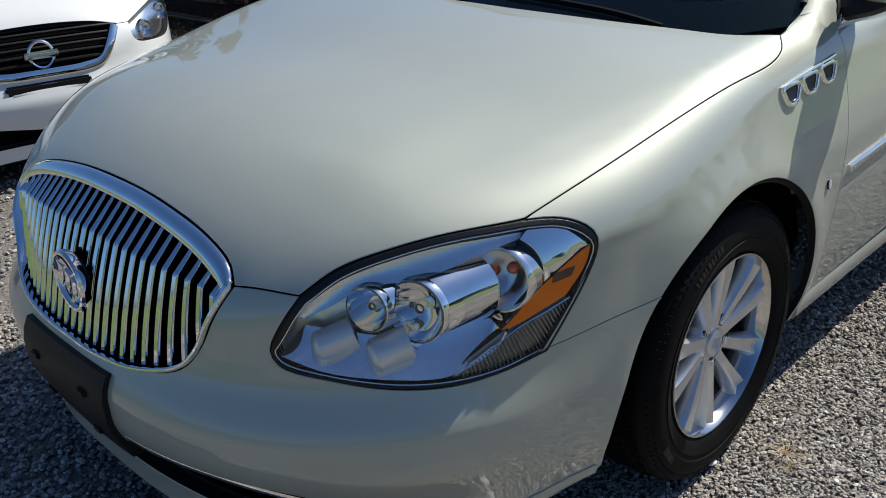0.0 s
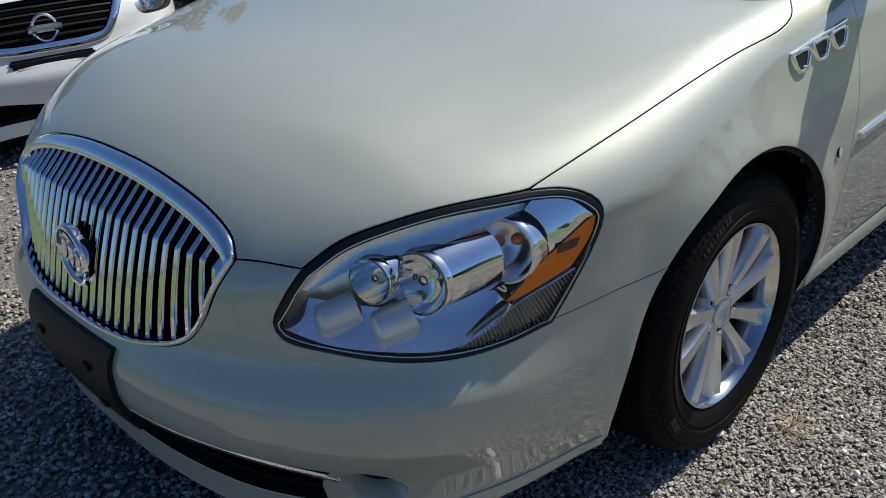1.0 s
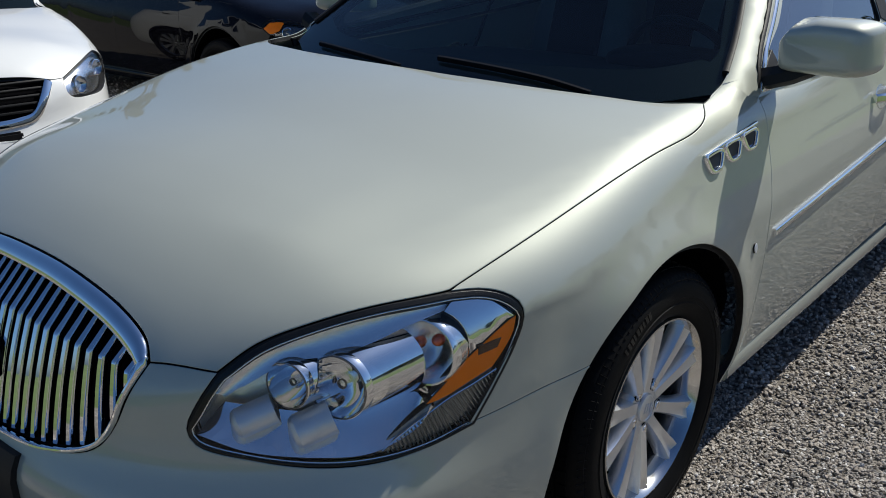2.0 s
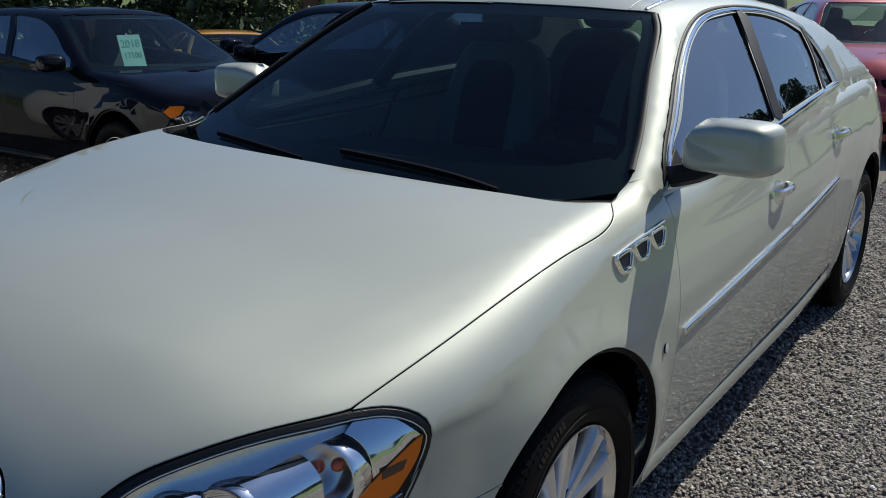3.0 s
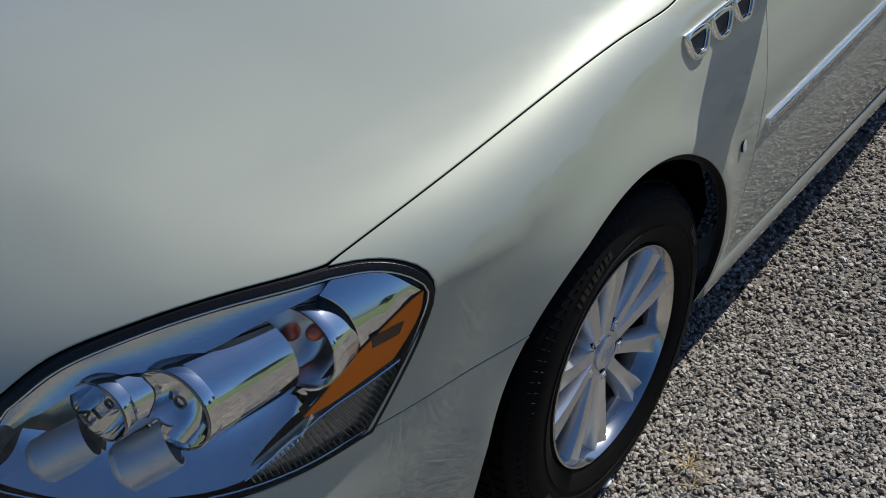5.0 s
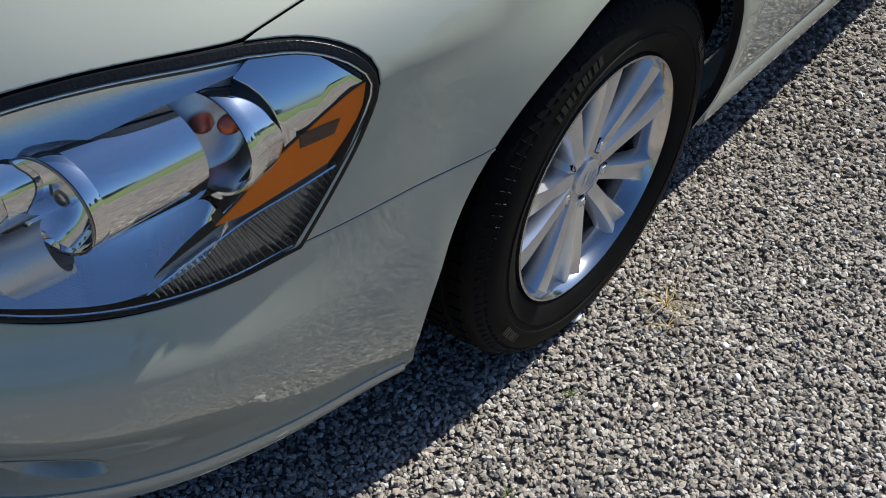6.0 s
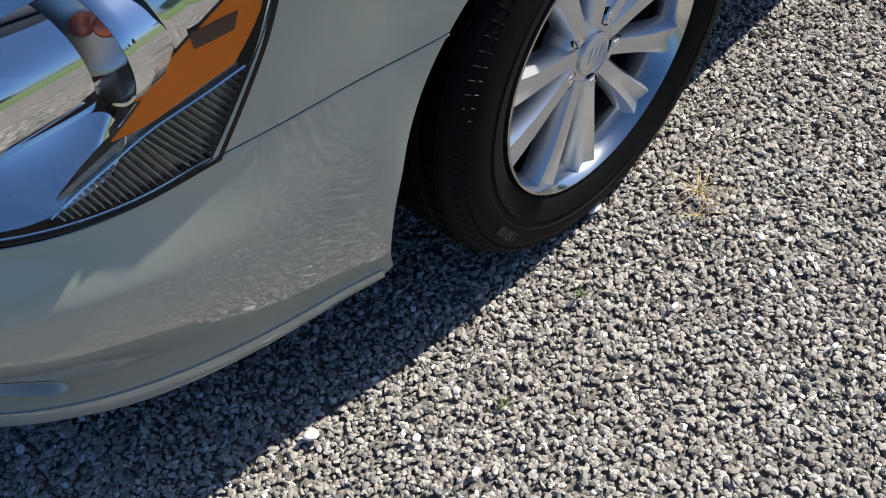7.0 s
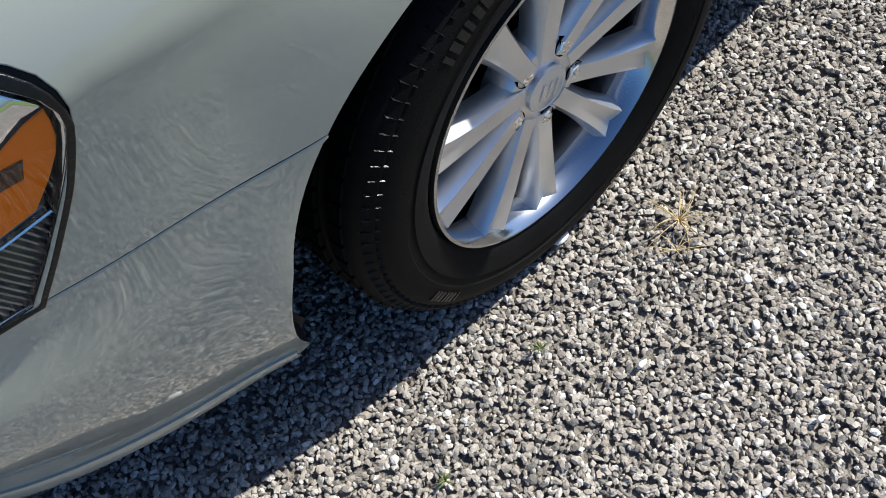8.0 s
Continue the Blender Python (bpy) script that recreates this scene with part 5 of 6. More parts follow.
seat((-1.42, .37, .50)), seat((-1.42, -.37, .50)), seat((-2.35, .36, .52), .62), seat((-2.35, -.36, .52), .62)
wheel = put("steering_wheel", None, saloon, "dark steering wheel")
wheel.matrix_basis = pose(-1.03, .37, .92, 0, -62, 0)
a = np.linspace(0, 2 * math.pi, 41)[:-1]
ringp = np.stack([.19 * np.cos(a), .19 * np.sin(a), 0 * a], -1)
solid("wheel_rim", *sweep(ringp, np.stack([np.cos(a), np.sin(a), 0 * a], -1), np.tile((0, 0, 1.0), (40, 1)), [(.015 * math.cos(t), .015 * math.sin(t)) for t in np.linspace(0, 2 * math.pi, 9)[:-1]], closed=True), dark_cloth, wheel)
part("wheel_hub", box_bm((.16, .30, .04), (0, 0, -.01)), dark_cloth, wheel, "", .015)
inner_mirror = part("rear_view_mirror", box_bm((.03, .22, .06), (-.98, .0, 1.33)), dark_cloth, saloon, "dark rear-view mirror", .012)


# ---- the other parked cars ----
def build_front(car, nose, lens_material, bars=0):
    """Grille opening and lamps of a plainer car."""
    lamp_top, lamp_rest, lamp_back, nose_seam, grille_top, grille_low = nose
    gt, gl = flow(half_loop(mirrored(grille_top)[::-1]), .03, closed=False), flow(half_loop(mirrored(grille_low)[::-1]), .03, closed=False)
    opening = np.vstack([gt[:-1], gl[::-1][:-1]])
    put("grille_backing", panel("grille_backing", lambda p: body_field(p) + .03, GR, [opening], void, .06, gap=-.004, lip=0, depth=.01), car, "black grille backing")
    for k in range(bars):
        z = grille_low[-1][2] + (grille_top[-1][2] - grille_low[-1][2]) * (k + 1) / (bars + 1)
        ends = [p for p in opening if abs(p[2] - z) < .02]
        half = max([abs(p[1]) for p in ends] or [.28]) - .02
        line = np.array([(1.0, y, z) for y in np.linspace(-half, half, 15)])
        solid("grille_bar", *strip(lambda p: body_field(p) + .012, GR, line, .012, .010), black_trim, car)
    outline = join(lamp_top, lamp_rest, lamp_back)
    for flip in (False, True):
        lamp = put("headlamp", None, car, "clear headlamp with dark rim")
        put("lens", panel("lens", body_field, LAMP, [outline], clear_lens, .05, gap=.004, lip=0, depth=.002, mirror=flip), lamp).visible_shadow = False
        put("lamp_tub", panel("lamp_tub", lambda p: body_field(p) + .03, LAMP, [outline], lens_material, .04, gap=-.002, lip=0, depth=.01, mirror=flip), lamp)
        c = np.mean(outline, 0)
        for f, r in ((.35, .042), (-.25, .038)):
            at = c + (np.array(lamp_rest[1]) - np.array(lamp_back[2])) * f * .8
            q, _ = skin(body_field, LAMP, LAMP.flat(at[None]), -.034)
            verts, faces = lathe([(r * 1.05, -.005), (r * 1.05, .016), (r * .95, .018), (r * .8, .004), (r * .4, -.012), (0, -.016)], 32, "x")
            turn = Vector((.85, .45, .05)).to_track_quat("X", "Z").to_matrix()
            solid("lamp_bowl", [Vector(q[0]) + turn @ Vector(v) for v in verts], faces, chrome, lamp, mirror=flip)


def build_mirrors(car, coat):
    for side in (1, -1):
        bm = bmesh.new()
        bmesh.ops.create_uvsphere(bm, u_segments=24, v_segments=14, radius=1)
        for v in bm.verts:
            x, y, z = v.co
            s = lambda c, e: math.copysign(abs(c) ** e, c)
            v.co = (.07 * s(x, .75), .11 * s(y, .5), .066 * s(z, .55))
        bm.transform(Matrix.Translation((-.60, side * .99, 1.08)))
        holder = put("door_mirror", None, car)
        part("mirror_shell", bm, coat, holder)
        part("mirror_arm", box_bm((.07, .16, .03), (-.59, side * .86, 1.03)), black_trim, holder, "", .008)


def other_car(name, label, coat, m, nose, lens_material, bars=3, rims=alloy):
    car = thing(name, label, "car", m)
    build_lower(car, coat, nose, plain=True)
    build_cabin(car, coat)
    build_front(car, nose, lens_material, bars)
    build_mirrors(car, coat)
    for wx in (0, -2.936):
        build_wheel("wheel", pose(wx, .792, .3375), car, False, rims)
        build_wheel("wheel", pose(wx, -.792, .3375, 0, 0, 180), car, False, rims)
    part("dashboard", box_bm((.5, 1.3, .18), (-.76, 0, .90)), dark_cloth, car, "", .04)
    part("cabin_floor", box_bm((2.6, 1.4, .06), (-1.7, 0, .42)), dark_cloth, car)
    for y in (.36, -.36):
        part("seat", soft_box((.18, .50, .78), (-1.62, y, .86), Matrix.Rotation(radians(-16), 4, "Y"), .42), grey_leather, car, "grey seat")
        part("headrest", soft_box((.11, .26, .18), (-1.76, y, 1.27), None, .5), grey_leather, car)
    return car


V_NOSE = ([(.588, .779, .819), (.70, .716, .815), (.80, .650, .802), (.90, .560, .775), (.95, .490, .742)],
          [(.95, .490, .742), (.985, .49, .68), (.975, .52, .655), (.90, .62, .640), (.78, .74, .640), (.66, .815, .665), (.57, .85, .70)],
          [(.57, .85, .70), (.515, .862, .742), (.50, .85, .775), (.53, .82, .802), (.588, .779, .819)],
          [(.95, .490, .742), (.975, .45, .750), (.984, .425, .754)],
          [(.984, .425, .754), (.985, .30, .776), (.985, .15, .787), (.985, 0, .790)],
          [(.984, .425, .754), (1.03, .370, .670), (1.06, .31, .606), (1.085, .20, .588), (1.09, 0, .582)])
SLIM_NOSE = ([(.588, .779, .819), (.70, .716, .815), (.80, .650, .802), (.90, .560, .775), (.95, .490, .742)],
             [(.95, .490, .742), (.985, .49, .70), (.90, .62, .672), (.78, .74, .672), (.66, .815, .690), (.57, .85, .715)],
             [(.57, .85, .715), (.515, .862, .748), (.50, .85, .778), (.53, .82, .802), (.588, .779, .819)],
             [(.95, .490, .742), (.96, .48, .744), (.967, .47, .746)],
             [(.967, .47, .746), (.985, .30, .760), (.985, 0, .764)],
             [(.967, .47, .746), (1.01, .45, .69), (1.05, .36, .648), (1.07, .2, .64), (1.075, 0, .638)])

white_car = other_car("white_saloon_car", "white saloon car with black grille in a chrome frame", paint_white,
                      Matrix.Translation((-.079, -3.547, -.10)) @ Matrix.Rotation(radians(81), 4, "Z") @ Matrix.Diagonal((.87, .94, 1.05, 1)), V_NOSE, chrome_soft, 5)
for flip in (False, True):
    vbar = flow([(.998, .405, .745), (1.035, .352, .668), (1.066, .292, .606), (1.085, .20, .590), (1.092, 0, .586)], .03, closed=False)
    solid("grille_frame", *strip(lambda p: body_field(p) - .002, GR, vbar, .040, .012), chrome, white_car, "broad chrome grille frame", mirror=flip)
badge = put("front_badge", None, white_car, "round chrome badge with a plain bar")
verts, faces = lathe([(.062, -.004), (.066, .004), (.060, .010), (.053, .006), (.052, -.004)], 40, "x")
solid("badge_ring", [(1.075 + x, y, .672 + z) for x, y, z in verts], faces, chrome, badge)
part("badge_bar", box_bm((.012, .165, .034), (1.083, 0, .672)), chrome, badge, "plain chrome bar", .004)
part("badge_bars", box_bm((.003, .135, .013), (1.0895, 0, .672)), ink, badge, "dark blue bar in place of a name", .001)
part("plate_carrier", box_bm((.03, .42, .16), (1.105, .0, .475)), black_trim, white_car, "black number plate carrier", .01)
for y in (-.125, .125):
    part("plate_patch", box_bm((.006, .11, .09), (1.122, y, .475)), paint_white, white_car, "pale patch on the carrier", .004)

black_car = other_car("black_saloon_car", "glossy black car with a pale price card", paint_black,
                      Matrix.Translation((-3.07, -3.95, -.085)) @ Matrix.Rotation(radians(90.4), 4, "Z") @ Matrix.Diagonal((.97, .95, .963, 1)), SLIM_NOSE, headlamp_dark, 3, black_trim)
for flip in (False, True):
    corner = join([(.515, .862, .752), (.56, .83, .795)], [(.56, .83, .795), (.66, .78, .795), (.64, .80, .74)], [(.64, .80, .74), (.57, .85, .722), (.515, .862, .752)])
    put("amber_corner", panel("amber_corner", body_field, LAMP, [corner], amber, .03, gap=.003, lip=0, depth=.004, lift=.004, mirror=flip), black_car, "amber lamp corner")
other_car("black_coupe_car", "black car with chrome window surround", paint_black,
          Matrix.Translation((-5.05, -5.40, -.085)) @ Matrix.Rotation(radians(271), 4, "Z"), SLIM_NOSE, headlamp_dark, 3)
other_car("yellow_car", "yellow car behind the black cars", paint_yellow,
          Matrix.Translation((-7.4, -8.3, -.1)) @ Matrix.Rotation(radians(60), 4, "Z") @ Matrix.Diagonal((.92, .92, .68, 1)), SLIM_NOSE, headlamp_dark, 3)
red_car = other_car("red_coupe_car", "dark red coupe with a wide black grille", paint_red,
                    Matrix.Translation((-8.49, .16, -.02)) @ Matrix.Rotation(radians(25), 4, "Z"), SLIM_NOSE, headlamp_dark, 2)
put("hood_stripe", panel("hood_stripe", body_field, TOP, [join([(.8, .28, .9), (.0, .34, 1.0)], [(.0, .34, 1.0), (.0, .26, 1.0)], [(.0, .26, 1.0), (.8, .20, .9)], [(.8, .20, .9), (.8, .28, .9)])], paint_white, .1, gap=0, lip=0, depth=.001, lift=.002), red_car, "pale hood stripe")

# ---- price card behind the black car's windscreen ----
card = thing("price_card", "pale green price card lettered 2018 behind a windscreen", "sign")
at = Matrix.Translation((-.75, -.14, 1.125)) @ Matrix.Rotation(radians(-16), 4, "Y")
card.matrix_world = Matrix.Translation((-3.07, -3.95, -.085)) @ Matrix.Rotation(radians(90.4), 4, "Z") @ Matrix.Diagonal((.97, .95, .963, 1)) @ at
part("card_sheet", box_bm((.004, .225, .28), (0, 0, 0)), paper, card, "", .001)


def lettering(words, size, at, parent, material):
    curve = bpy.data.curves.new("lettering", "FONT")
    curve.body, curve.size, curve.align_x, curve.extrude = words, size, "CENTER", .0006
    ob = new("lettering", curve)
    me = bpy.data.meshes.new_from_object(ob)
    bpy.data.objects.remove(ob)
    me.transform(Matrix.Translation(at) @ Matrix.Rotation(radians(90), 4, "Z") @ Matrix.Rotation(radians(90), 4, "X"))
    me.materials.append(material)
    return put("lettering", me, parent, "handwritten dark figures")


lettering("2018", .095, (.0032, 0, .035), card, ink)
lettering("17500", .070, (.0032, 0, -.055), card, ink)


# ---- hedge, trees and far distance ----
leaf_green = mat("hedge_leaves", (.15, .20, .045), .6, 0, stain=(.9, .35), island=.45)
leaf_dark = mat("tree_leaves", (.035, .060, .020), .6, 0, stain=(.6, .35), island=.45)
leaf_fir = mat("fir_needles", (.045, .080, .026), .6, 0, stain=(.9, .35), island=.45)
bark = mat("bark", (.10, .075, .055), .9, 0, grain=(30, .3), stain=(3, .3), bump=(24, .02))
brick_far = mat("far_brick", (.26, .10, .07), .8, 0, grain=(9, .2), stain=(1, .1))
roof_far = mat("far_roof", (.20, .19, .19), .8, 0, grain=(5, .2), stain=(.7, .1))


def leaves(centres, radii, count, size, seed):
    """Small bent leaves scattered through clumps: vertices and faces."""
    r = np.random.default_rng(seed)
    k = r.integers(0, len(centres), count)
    d = r.normal(size=(count, 3))
    d /= np.linalg.norm(d, axis=1, keepdims=True)
    p = np.array(centres)[k] + d * np.array(radii)[k] * (r.uniform(.25, 1.0, (count, 1)) ** .5)
    a = r.normal(size=(count, 3)) + d * .4
    a /= np.linalg.norm(a, axis=1, keepdims=True)
    b = np.cross(a, r.normal(size=(count, 3)))
    b /= np.linalg.norm(b, axis=1, keepdims=True)
    s = size * r.uniform(.6, 1.5, (count, 1))
    verts = np.stack([p - a * s, p - b * s * .45 + np.cross(a, b) * s * .12, p + a * s, p + b * s * .45 + np.cross(a, b) * s * .12], 1).reshape(-1, 3)
    faces = np.arange(4 * count).reshape(-1, 4)
    return verts, faces


def tree_parts(tree, height, spread, seed, leaf, fir=False):
    r = np.random.default_rng(seed)
    zs = np.linspace(0, height * (.95 if fir else .6), 9)
    bend = np.cumsum(r.normal(size=(9, 2)) * height * .008, 0)
    path = np.c_[bend, zs]
    rad = height * .022 * (1 - zs / (height * 1.0)) + .02
    ang = np.linspace(0, 2 * math.pi, 9)[:-1]
    verts = np.array([[(path[i, 0] + rad[i] * math.cos(a), path[i, 1] + rad[i] * math.sin(a), zs[i]) for a in ang] for i in range(9)]).reshape(-1, 3)
    faces = [(i * 8 + j, i * 8 + (j + 1) % 8, (i + 1) * 8 + (j + 1) % 8, (i + 1) * 8 + j) for i in range(8) for j in range(8)]
    trunk = solid("trunk", verts, faces, bark, tree)
    cs, rs = [], []
    n = 26
    for i in range(n):
        f = (i + .5) / n
        a = i * 2.4 + r.uniform(-.3, .3)
        if fir:
            h = height * (.10 + .86 * f)
            reach = spread * (1 - f) * r.uniform(.6, 1.0)
        else:
            h = height * (.35 + .60 * f)
            reach = spread * math.sqrt(max(.03, 1 - ((f - .35) / .68) ** 2)) * r.uniform(.45, 1.0)
        c = np.array((math.cos(a) * reach * .7, math.sin(a) * reach * .7, h))
        cs.append(c)
        q = spread * r.uniform(.22, .40) * ((1.15 - f) if fir else 1)
        rs.append((q, q, q * (.6 if fir else .75)))
        base = path[min(8, int(f * 8))]
        limb = np.array([base, base * .45 + c * .55 + (0, 0, -.02 * height), c])
        lr = np.array((.35, .22, .08)) * height * .02
        lv = np.array([[limb[m] + (lr[m] * math.cos(t), lr[m] * math.sin(t), 0) for t in ang[::2]] for m in range(3)]).reshape(-1, 3)
        solid("limb", lv, [(m * 4 + j, m * 4 + (j + 1) % 4, (m + 1) * 4 + (j + 1) % 4, (m + 1) * 4 + j) for m in range(2) for j in range(4)], bark, tree)
    put("crown", mesh_of("crown", *leaves(cs, rs, 5200, height * .018, seed + 50), leaf), tree)


kinds = []
for k, (h, s, leaf, fir) in enumerate(((8.5, 3.0, leaf_dark, False), (10.0, 3.6, leaf_dark, False), (5.5, 1.6, leaf_fir, True))):
    name = "fir_tree" if fir else "broadleaf_tree"
    t = thing(name, "young green fir tree at the lot edge" if fir else "broad dark green leafy tree across the lot", "tree", group="trees round the lot")
    tree_parts(t, h, s, 11 + k, leaf, fir)
    kinds.append(t)
kinds[0].matrix_basis = pose(-14, 36, -.06) @ Matrix.Scale(.75, 4)
kinds[1].matrix_basis = pose(-22, 34, -.06) @ Matrix.Scale(.7, 4)
kinds[2].matrix_basis = pose(-12.4, -15.2, -.2)
rt = random.Random(4)
for k in range(12):
    copy_thing(kinds[k % 2], pose(-46 + 6.5 * k + rt.uniform(-2, 2), 38 + rt.uniform(-4, 6), -.06, 0, 0, rt.uniform(0, 360)) @ Matrix.Scale(rt.uniform(.50, .85), 4))
for x, y, s in ((-14.0, -15.0, 1.0), (-12.0, -17.1, .9), (-12.9, -16.5, .85), (-13.6, -24.3, 1.25), (-14.5, -23.9, 1.1), (-12.8, -24.6, 1.3), (-11.6, -25, 1.2)):
    copy_thing(kinds[2], pose(x, y, -.2, 0, 0, rt.uniform(0, 360)) @ Matrix.Scale(s, 4))
for x, y in ((-27.2, 8.3), (-26, 9.8), (-34, -2), (-33, 3), (-35, 7.5), (-32, 12), (-37, -7), (-30, 18), (-36, -14)):
    copy_thing(kinds[k % 2], pose(x, y, -.3, 0, 0, rt.uniform(0, 360)) @ Matrix.Scale(rt.uniform(.80, 1.05), 4))
    k += 1
r = np.random.default_rng(3)
cs = np.c_[r.uniform(-32, -13, 150), r.uniform(-17.2, -15.6, 150) - 0, r.uniform(-.5, .80, 150)]
hedge = new("hedge", mesh_of("hedge", *leaves(cs, np.full((150, 3), (.75, .7, .55)), 52000, .075, 9), leaf_green))
tagged(hedge, "long bright green leafy hedge behind the cars", "hedge", kind="stuff")

# brick house far behind the hedge
house = thing("brick_house", "low red brick house with grey roof behind hedge", "house", pose(-40, -36, -.3, 0, 0, 35))
part("wall", box_bm((9, 6, 3.2), (0, 0, 1.6)), brick_far, house, "", .02)
solid("roof", [(-5, -3.5, 3.2), (5, -3.5, 3.2), (5, 3.5, 3.2), (-5, 3.5, 3.2), (-5, 0, 4.6), (5, 0, 4.6)], [(0, 1, 5, 4), (3, 2, 5, 4), (0, 4, 3), (1, 5, 2), (0, 1, 2, 3)], roof_far, house)
for x in (-2.8, 0, 2.8):
    part("window", box_bm((1.1, .06, 1.2), (x, 3.02, 1.7)), window_glass, house, "", .01)
    part("window", box_bm((.06, 1.1, 1.2), (4.52, x * .7, 1.7)), window_glass, house, "", .01)


# ---- loose stones ----
def stone_material():
    m = bpy.data.materials.new("crushed_stone")
    m.use_nodes = True
    nodes, links = m.node_tree.nodes, m.node_tree.links
    b = nodes["Principled BSDF"]
    b.inputs["Roughness"].default_value = .82
    geo, ramp, noise_, mix = (nodes.new("ShaderNode" + k) for k in ("NewGeometry", "ValToRGB", "TexNoise", "VectorMath"))
    e = ramp.color_ramp.elements
    e[0].position, e[0].color = 0.0, (.12, .117, .118, 1)
    e[1].position, e[1].color = 1.0, (.66, .65, .63, 1)
    for p, c in ((.10, (.205, .188, .168)), (.32, (.300, .272, .243)), (.50, (.35, .302, .255)), (.64, (.39, .354, .316)), (.80, (.43, .394, .350)), (.93, (.50, .467, .426))):
        e.new(p).color = (*c, 1)
    noise_.inputs["Scale"].default_value, noise_.inputs["Detail"].default_value = 160, 4
    links.new(nodes.new("ShaderNodeTexCoord").outputs["Object"], noise_.inputs["Vector"])
    spread = nodes.new("ShaderNodeMapRange")
    spread.inputs[1].default_value, spread.inputs[2].default_value, spread.inputs[3].default_value, spread.inputs[4].default_value = .25, .75, .72, 1.25
    links.new(noise_.outputs[0], spread.inputs[0])
    links.new(geo.outputs["Random Per Island"], ramp.inputs[0])
    mix.operation = "SCALE"
    links.new(ramp.outputs[0], mix.inputs[0])
    links.new(spread.outputs[0], mix.inputs["Scale"])
    links.new(mix.outputs[0], b.inputs["Base Color"])
    bump = nodes.new("ShaderNodeBump")
    bump.inputs["Distance"].default_value = .0025
    links.new(noise_.outputs[0], bump.inputs["Height"])
    links.new(bump.outputs[0], b.inputs["Normal"])
    return m


stones = stone_material()


def rock_shapes(count, detail, seed):
    r = np.random.default_rng(seed)
    out = []
    for _ in range(count):
        bm = bmesh.new()
        bmesh.ops.create_icosphere(bm, subdivisions=detail, radius=1)
        v = np.array([tuple(x.co) for x in bm.verts])
        f = np.array([[x.index for x in face.verts] for face in bm.faces])
        bm.free()
        for _ in range(5):
            d = r.normal(size=3)
            d /= np.linalg.norm(d)
            cut = r.uniform(.45, .8)
            over = np.maximum(v @ d - cut, 0)
            v = v - over[:, None] * d * .92
        v = v * r.uniform((.8, .6, .38), (1.3, .95, .66)) * (1 + r.normal(size=(len(v), 1)) * .05)
        out.append((v, f))
    return out


def scatter(name, boxes, density, small, large, detail, seed, keep=None):
    """Stones lying on the ground in the given plan rectangles, as one heap."""
    r = np.random.default_rng(seed)
    shapes = rock_shapes(14, detail, seed + 1)
    verts, faces, base = [], [], 0
    for x0, x1, y0, y1 in boxes:
        n = int((x1 - x0) * (y1 - y0) * density)
        at = np.c_[r.uniform(x0, x1, n), r.uniform(y0, y1, n)]
        size = small + (large - small) * r.beta(1.6, 3.2, n)
        kind = r.integers(0, len(shapes), n)
        for k, (v, f) in enumerate(shapes):
            pick = np.where(kind == k)[0]
            m = len(pick)
            if not m:
                continue
            q = r.normal(size=(m, 4)) * (1, .17, .17, 1)
            q /= np.linalg.norm(q, axis=1, keepdims=True)
            w, a, b, c = q.T
            rot = np.stack([1 - 2 * (b * b + c * c), 2 * (a * b - c * w), 2 * (a * c + b * w), 2 * (a * b + c * w), 1 - 2 * (a * a + c * c), 2 * (b * c - a * w),
                            2 * (a * c - b * w), 2 * (b * c + a * w), 1 - 2 * (a * a + b * b)], -1).reshape(m, 3, 3)
            p = np.einsum("mij,vj->mvi", rot, v) * (size[pick] / 2)[:, None, None]
            lift = size[pick] * r.uniform(.04, .36, m)
            p += np.c_[at[pick], lift - .004][:, None]
            verts.append(p.reshape(-1, 3))
            faces.append((f[None] + (np.arange(m) * len(v))[:, None, None] + base).reshape(-1, 3))
            base += m * len(v)
    verts, faces = np.vstack(verts).astype(np.float32), np.vstack(faces).astype(np.int32)
    me = bpy.data.meshes.new(name)
    me.vertices.add(len(verts))
    me.vertices.foreach_set("co", verts.ravel())
    me.loops.add(faces.size)
    me.loops.foreach_set("vertex_index", faces.ravel())
    me.polygons.add(len(faces))
    me.polygons.foreach_set("loop_start", np.arange(0, faces.size, 3, dtype=np.int32))
    me.polygons.foreach_set("use_smooth", np.zeros(len(faces), bool))
    me.materials.append(stones)
    me.update(calc_edges=True)
    return tagged(new(name, me), "loose grey crushed stones of the parking lot", "gravel", kind="stuff")


scatter("gravel", [(-.75, 1.05, .40, 1.60)], 21000, .0075, .0205, 0, 21)
scatter("gravel_front", [(.85, 2.3, -1.3, .75)], 4800, .012, .030, 0, 24)
scatter("gravel_beyond", [(-1.9, -.75, .40, 1.75), (-.75, 0, 1.60, 1.9)], 6000, .011, .028, 0, 22)
scatter("gravel_far", [(-6.5, -1.9, .45, 2.4)], 3300, .013, .032, 0, 23)
scatter("gravel_wide", [(-9, -1.2, 2.4, 4.6), (-.75, 3.8, 1.9, 4.6), (2.3, 3.9, -6, 1.9), (1.05, 2.3, .75, 1.9), (-6.5, 2.3, -6.5, -1.3)], 420, .016, .036, 0, 25)


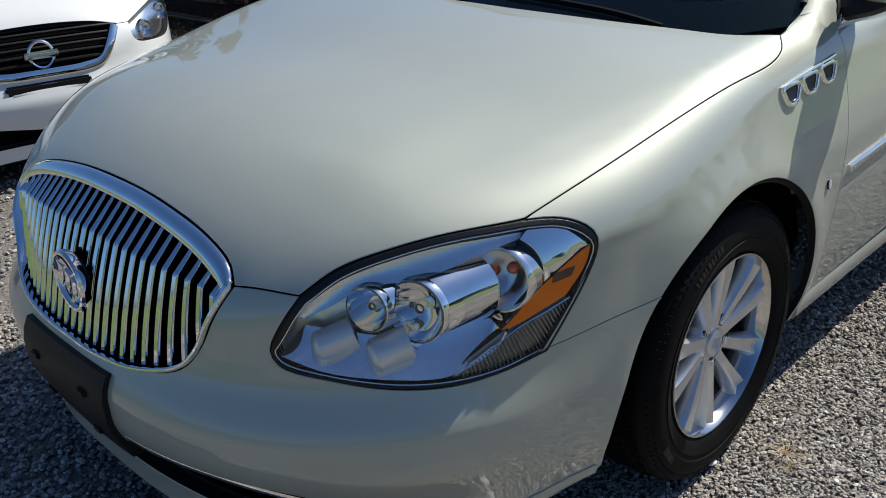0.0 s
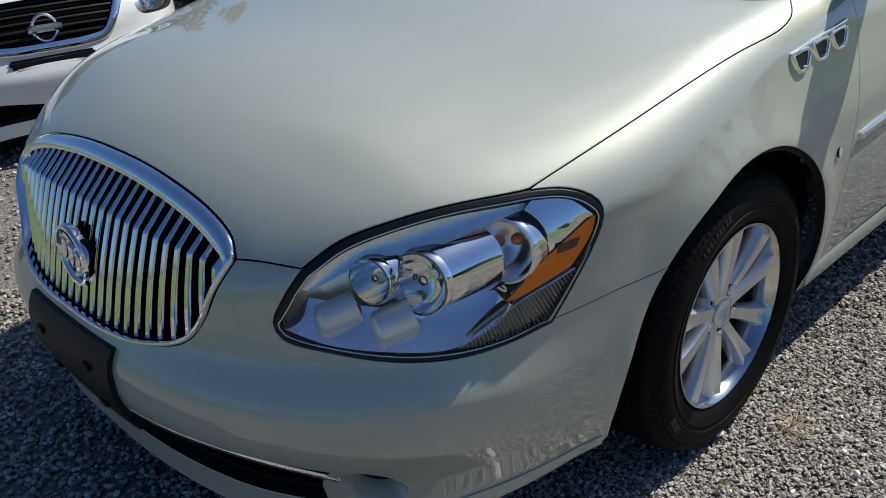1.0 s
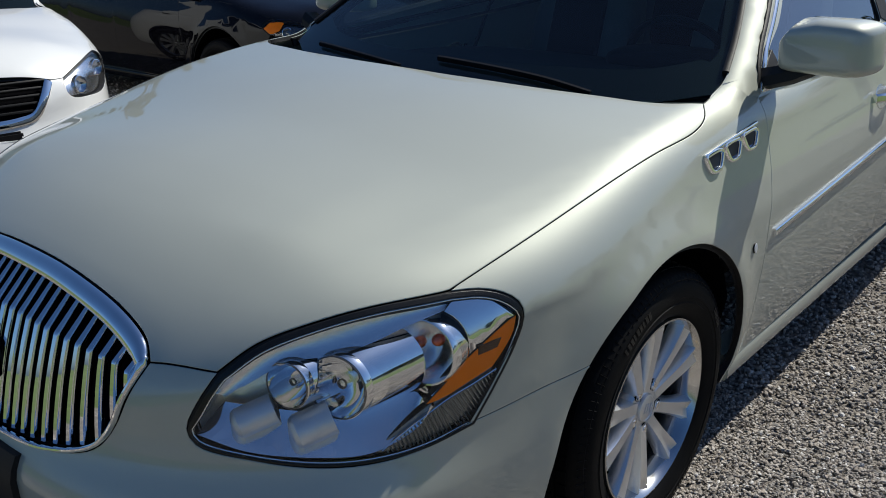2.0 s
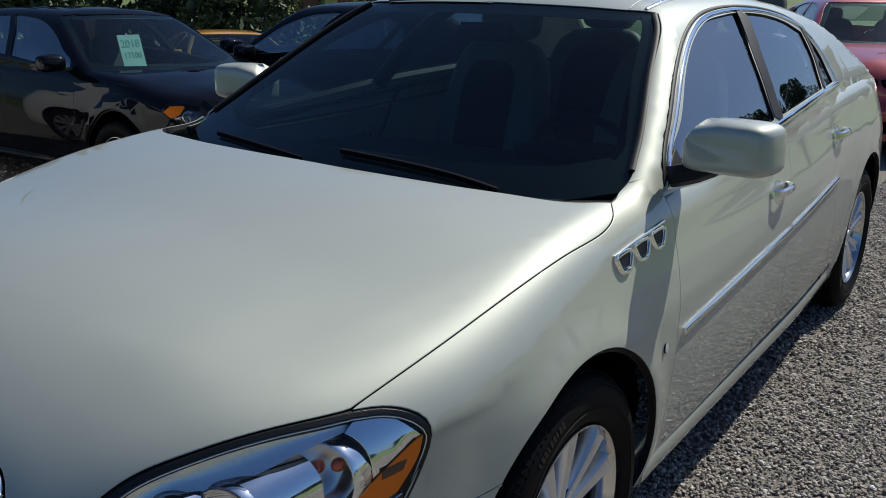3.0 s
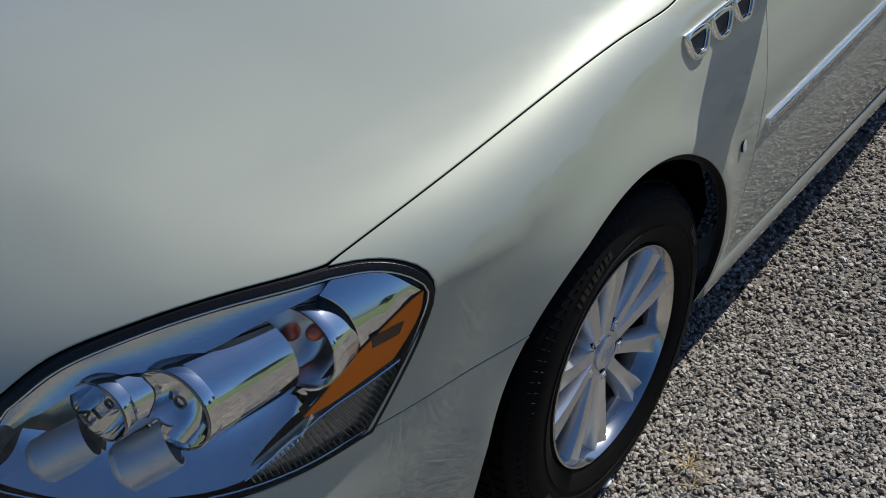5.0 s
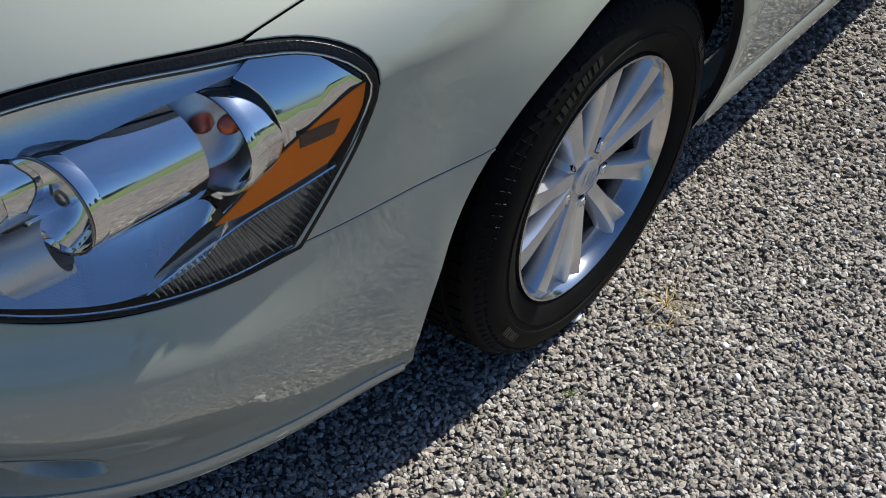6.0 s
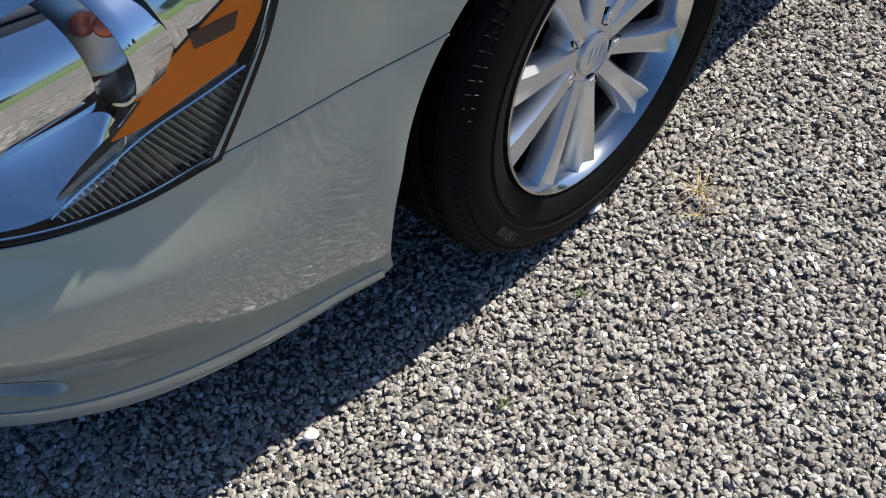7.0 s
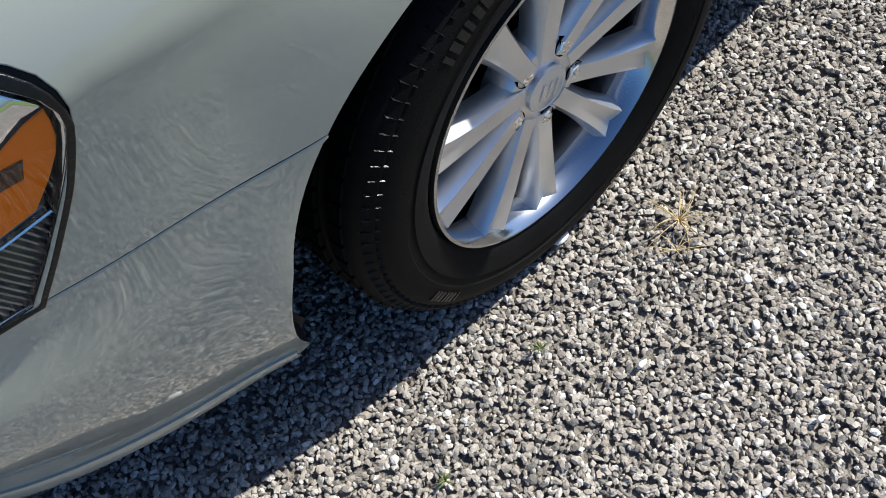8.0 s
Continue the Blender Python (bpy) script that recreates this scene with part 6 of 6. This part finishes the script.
# ---- small things on the gravel ----
straw = mat("dry_straw", (.60, .47, .25), .8, 0, grain=(60, .2), island=.3)
weed = mat("small_weed", (.16, .20, .06), .7, 0, island=.3)
pale_stone = mat("white_stone", (.82, .81, .79), .7, 0, grain=(90, .08), stain=(30, .1), bump=(120, .002))


def tuft(name, label, at, count, reach, rise, material, seed):
    """Dry blades sprawling from one root."""
    r = np.random.default_rng(seed)
    verts, faces = [], []
    for i in range(count):
        a, long, up, w = r.uniform(0, 6.283), reach * r.uniform(.35, 1.0), rise * r.uniform(.3, 1.0), r.uniform(.0007, .0014)
        d, s = np.array((math.cos(a), math.sin(a), 0)), np.array((-math.sin(a), math.cos(a), 0))
        curl = r.normal() * .25
        for k, f in enumerate((0, .35, .7, 1.0)):
            c = np.array(at) + (d + s * curl * f) * long * f + np.array((0, 0, up * math.sin(math.pi * f * .8) + .004))
            verts += [c - s * w * (1.1 - f), c + s * w * (1.1 - f), c + np.array((0, 0, w))]
        b = len(verts) - 12
        faces += [(b + 3 * k + i2, b + 3 * k + (i2 + 1) % 3, b + 3 * k + 3 + (i2 + 1) % 3, b + 3 * k + 3 + i2) for k in range(3) for i2 in range(3)]
    ob = new(name, mesh_of(name, np.array(verts), np.array(faces), material))
    return tagged(ob, label, "plant", kind="stuff")


tuft("dry_grass", "dry straw grass tuft among the gravel", (-.13, 1.0, .010), 24, .075, .026, straw, 3)
tuft("dry_grass", "thin dry straw grass tuft among the gravel", (-.085, 1.03, .010), 9, .06, .012, straw, 4)
tuft("weed", "tiny green weed between gravel stones", (.17, .985, .008), 16, .022, .012, weed, 5)
tuft("weed", "tiny green weed between gravel stones", (.40, 1.02, .008), 16, .020, .010, weed, 6)


def loose_stone(label, at, size, seed):
    v, f = rock_shapes(1, 2, seed)[0]
    ob = new("stone", mesh_of("stone", v * size + np.array(at), f, pale_stone))
    return tagged(ob, label, "stone", group="pale stones on the gravel")


loose_stone("white angular stone beside the tyre", (.010, .885, .016), .015, 31)
loose_stone("white angular stone in the shade edge", (.63, .84, .016), .013, 32)
for k in range(9):
    rk = random.Random(70 + k)
    loose_stone("pale angular stone lying on the gravel", (rk.uniform(-.45, .75), rk.uniform(.92, 1.35), rk.uniform(.012, .017)), rk.uniform(.006, .010), 40 + k)
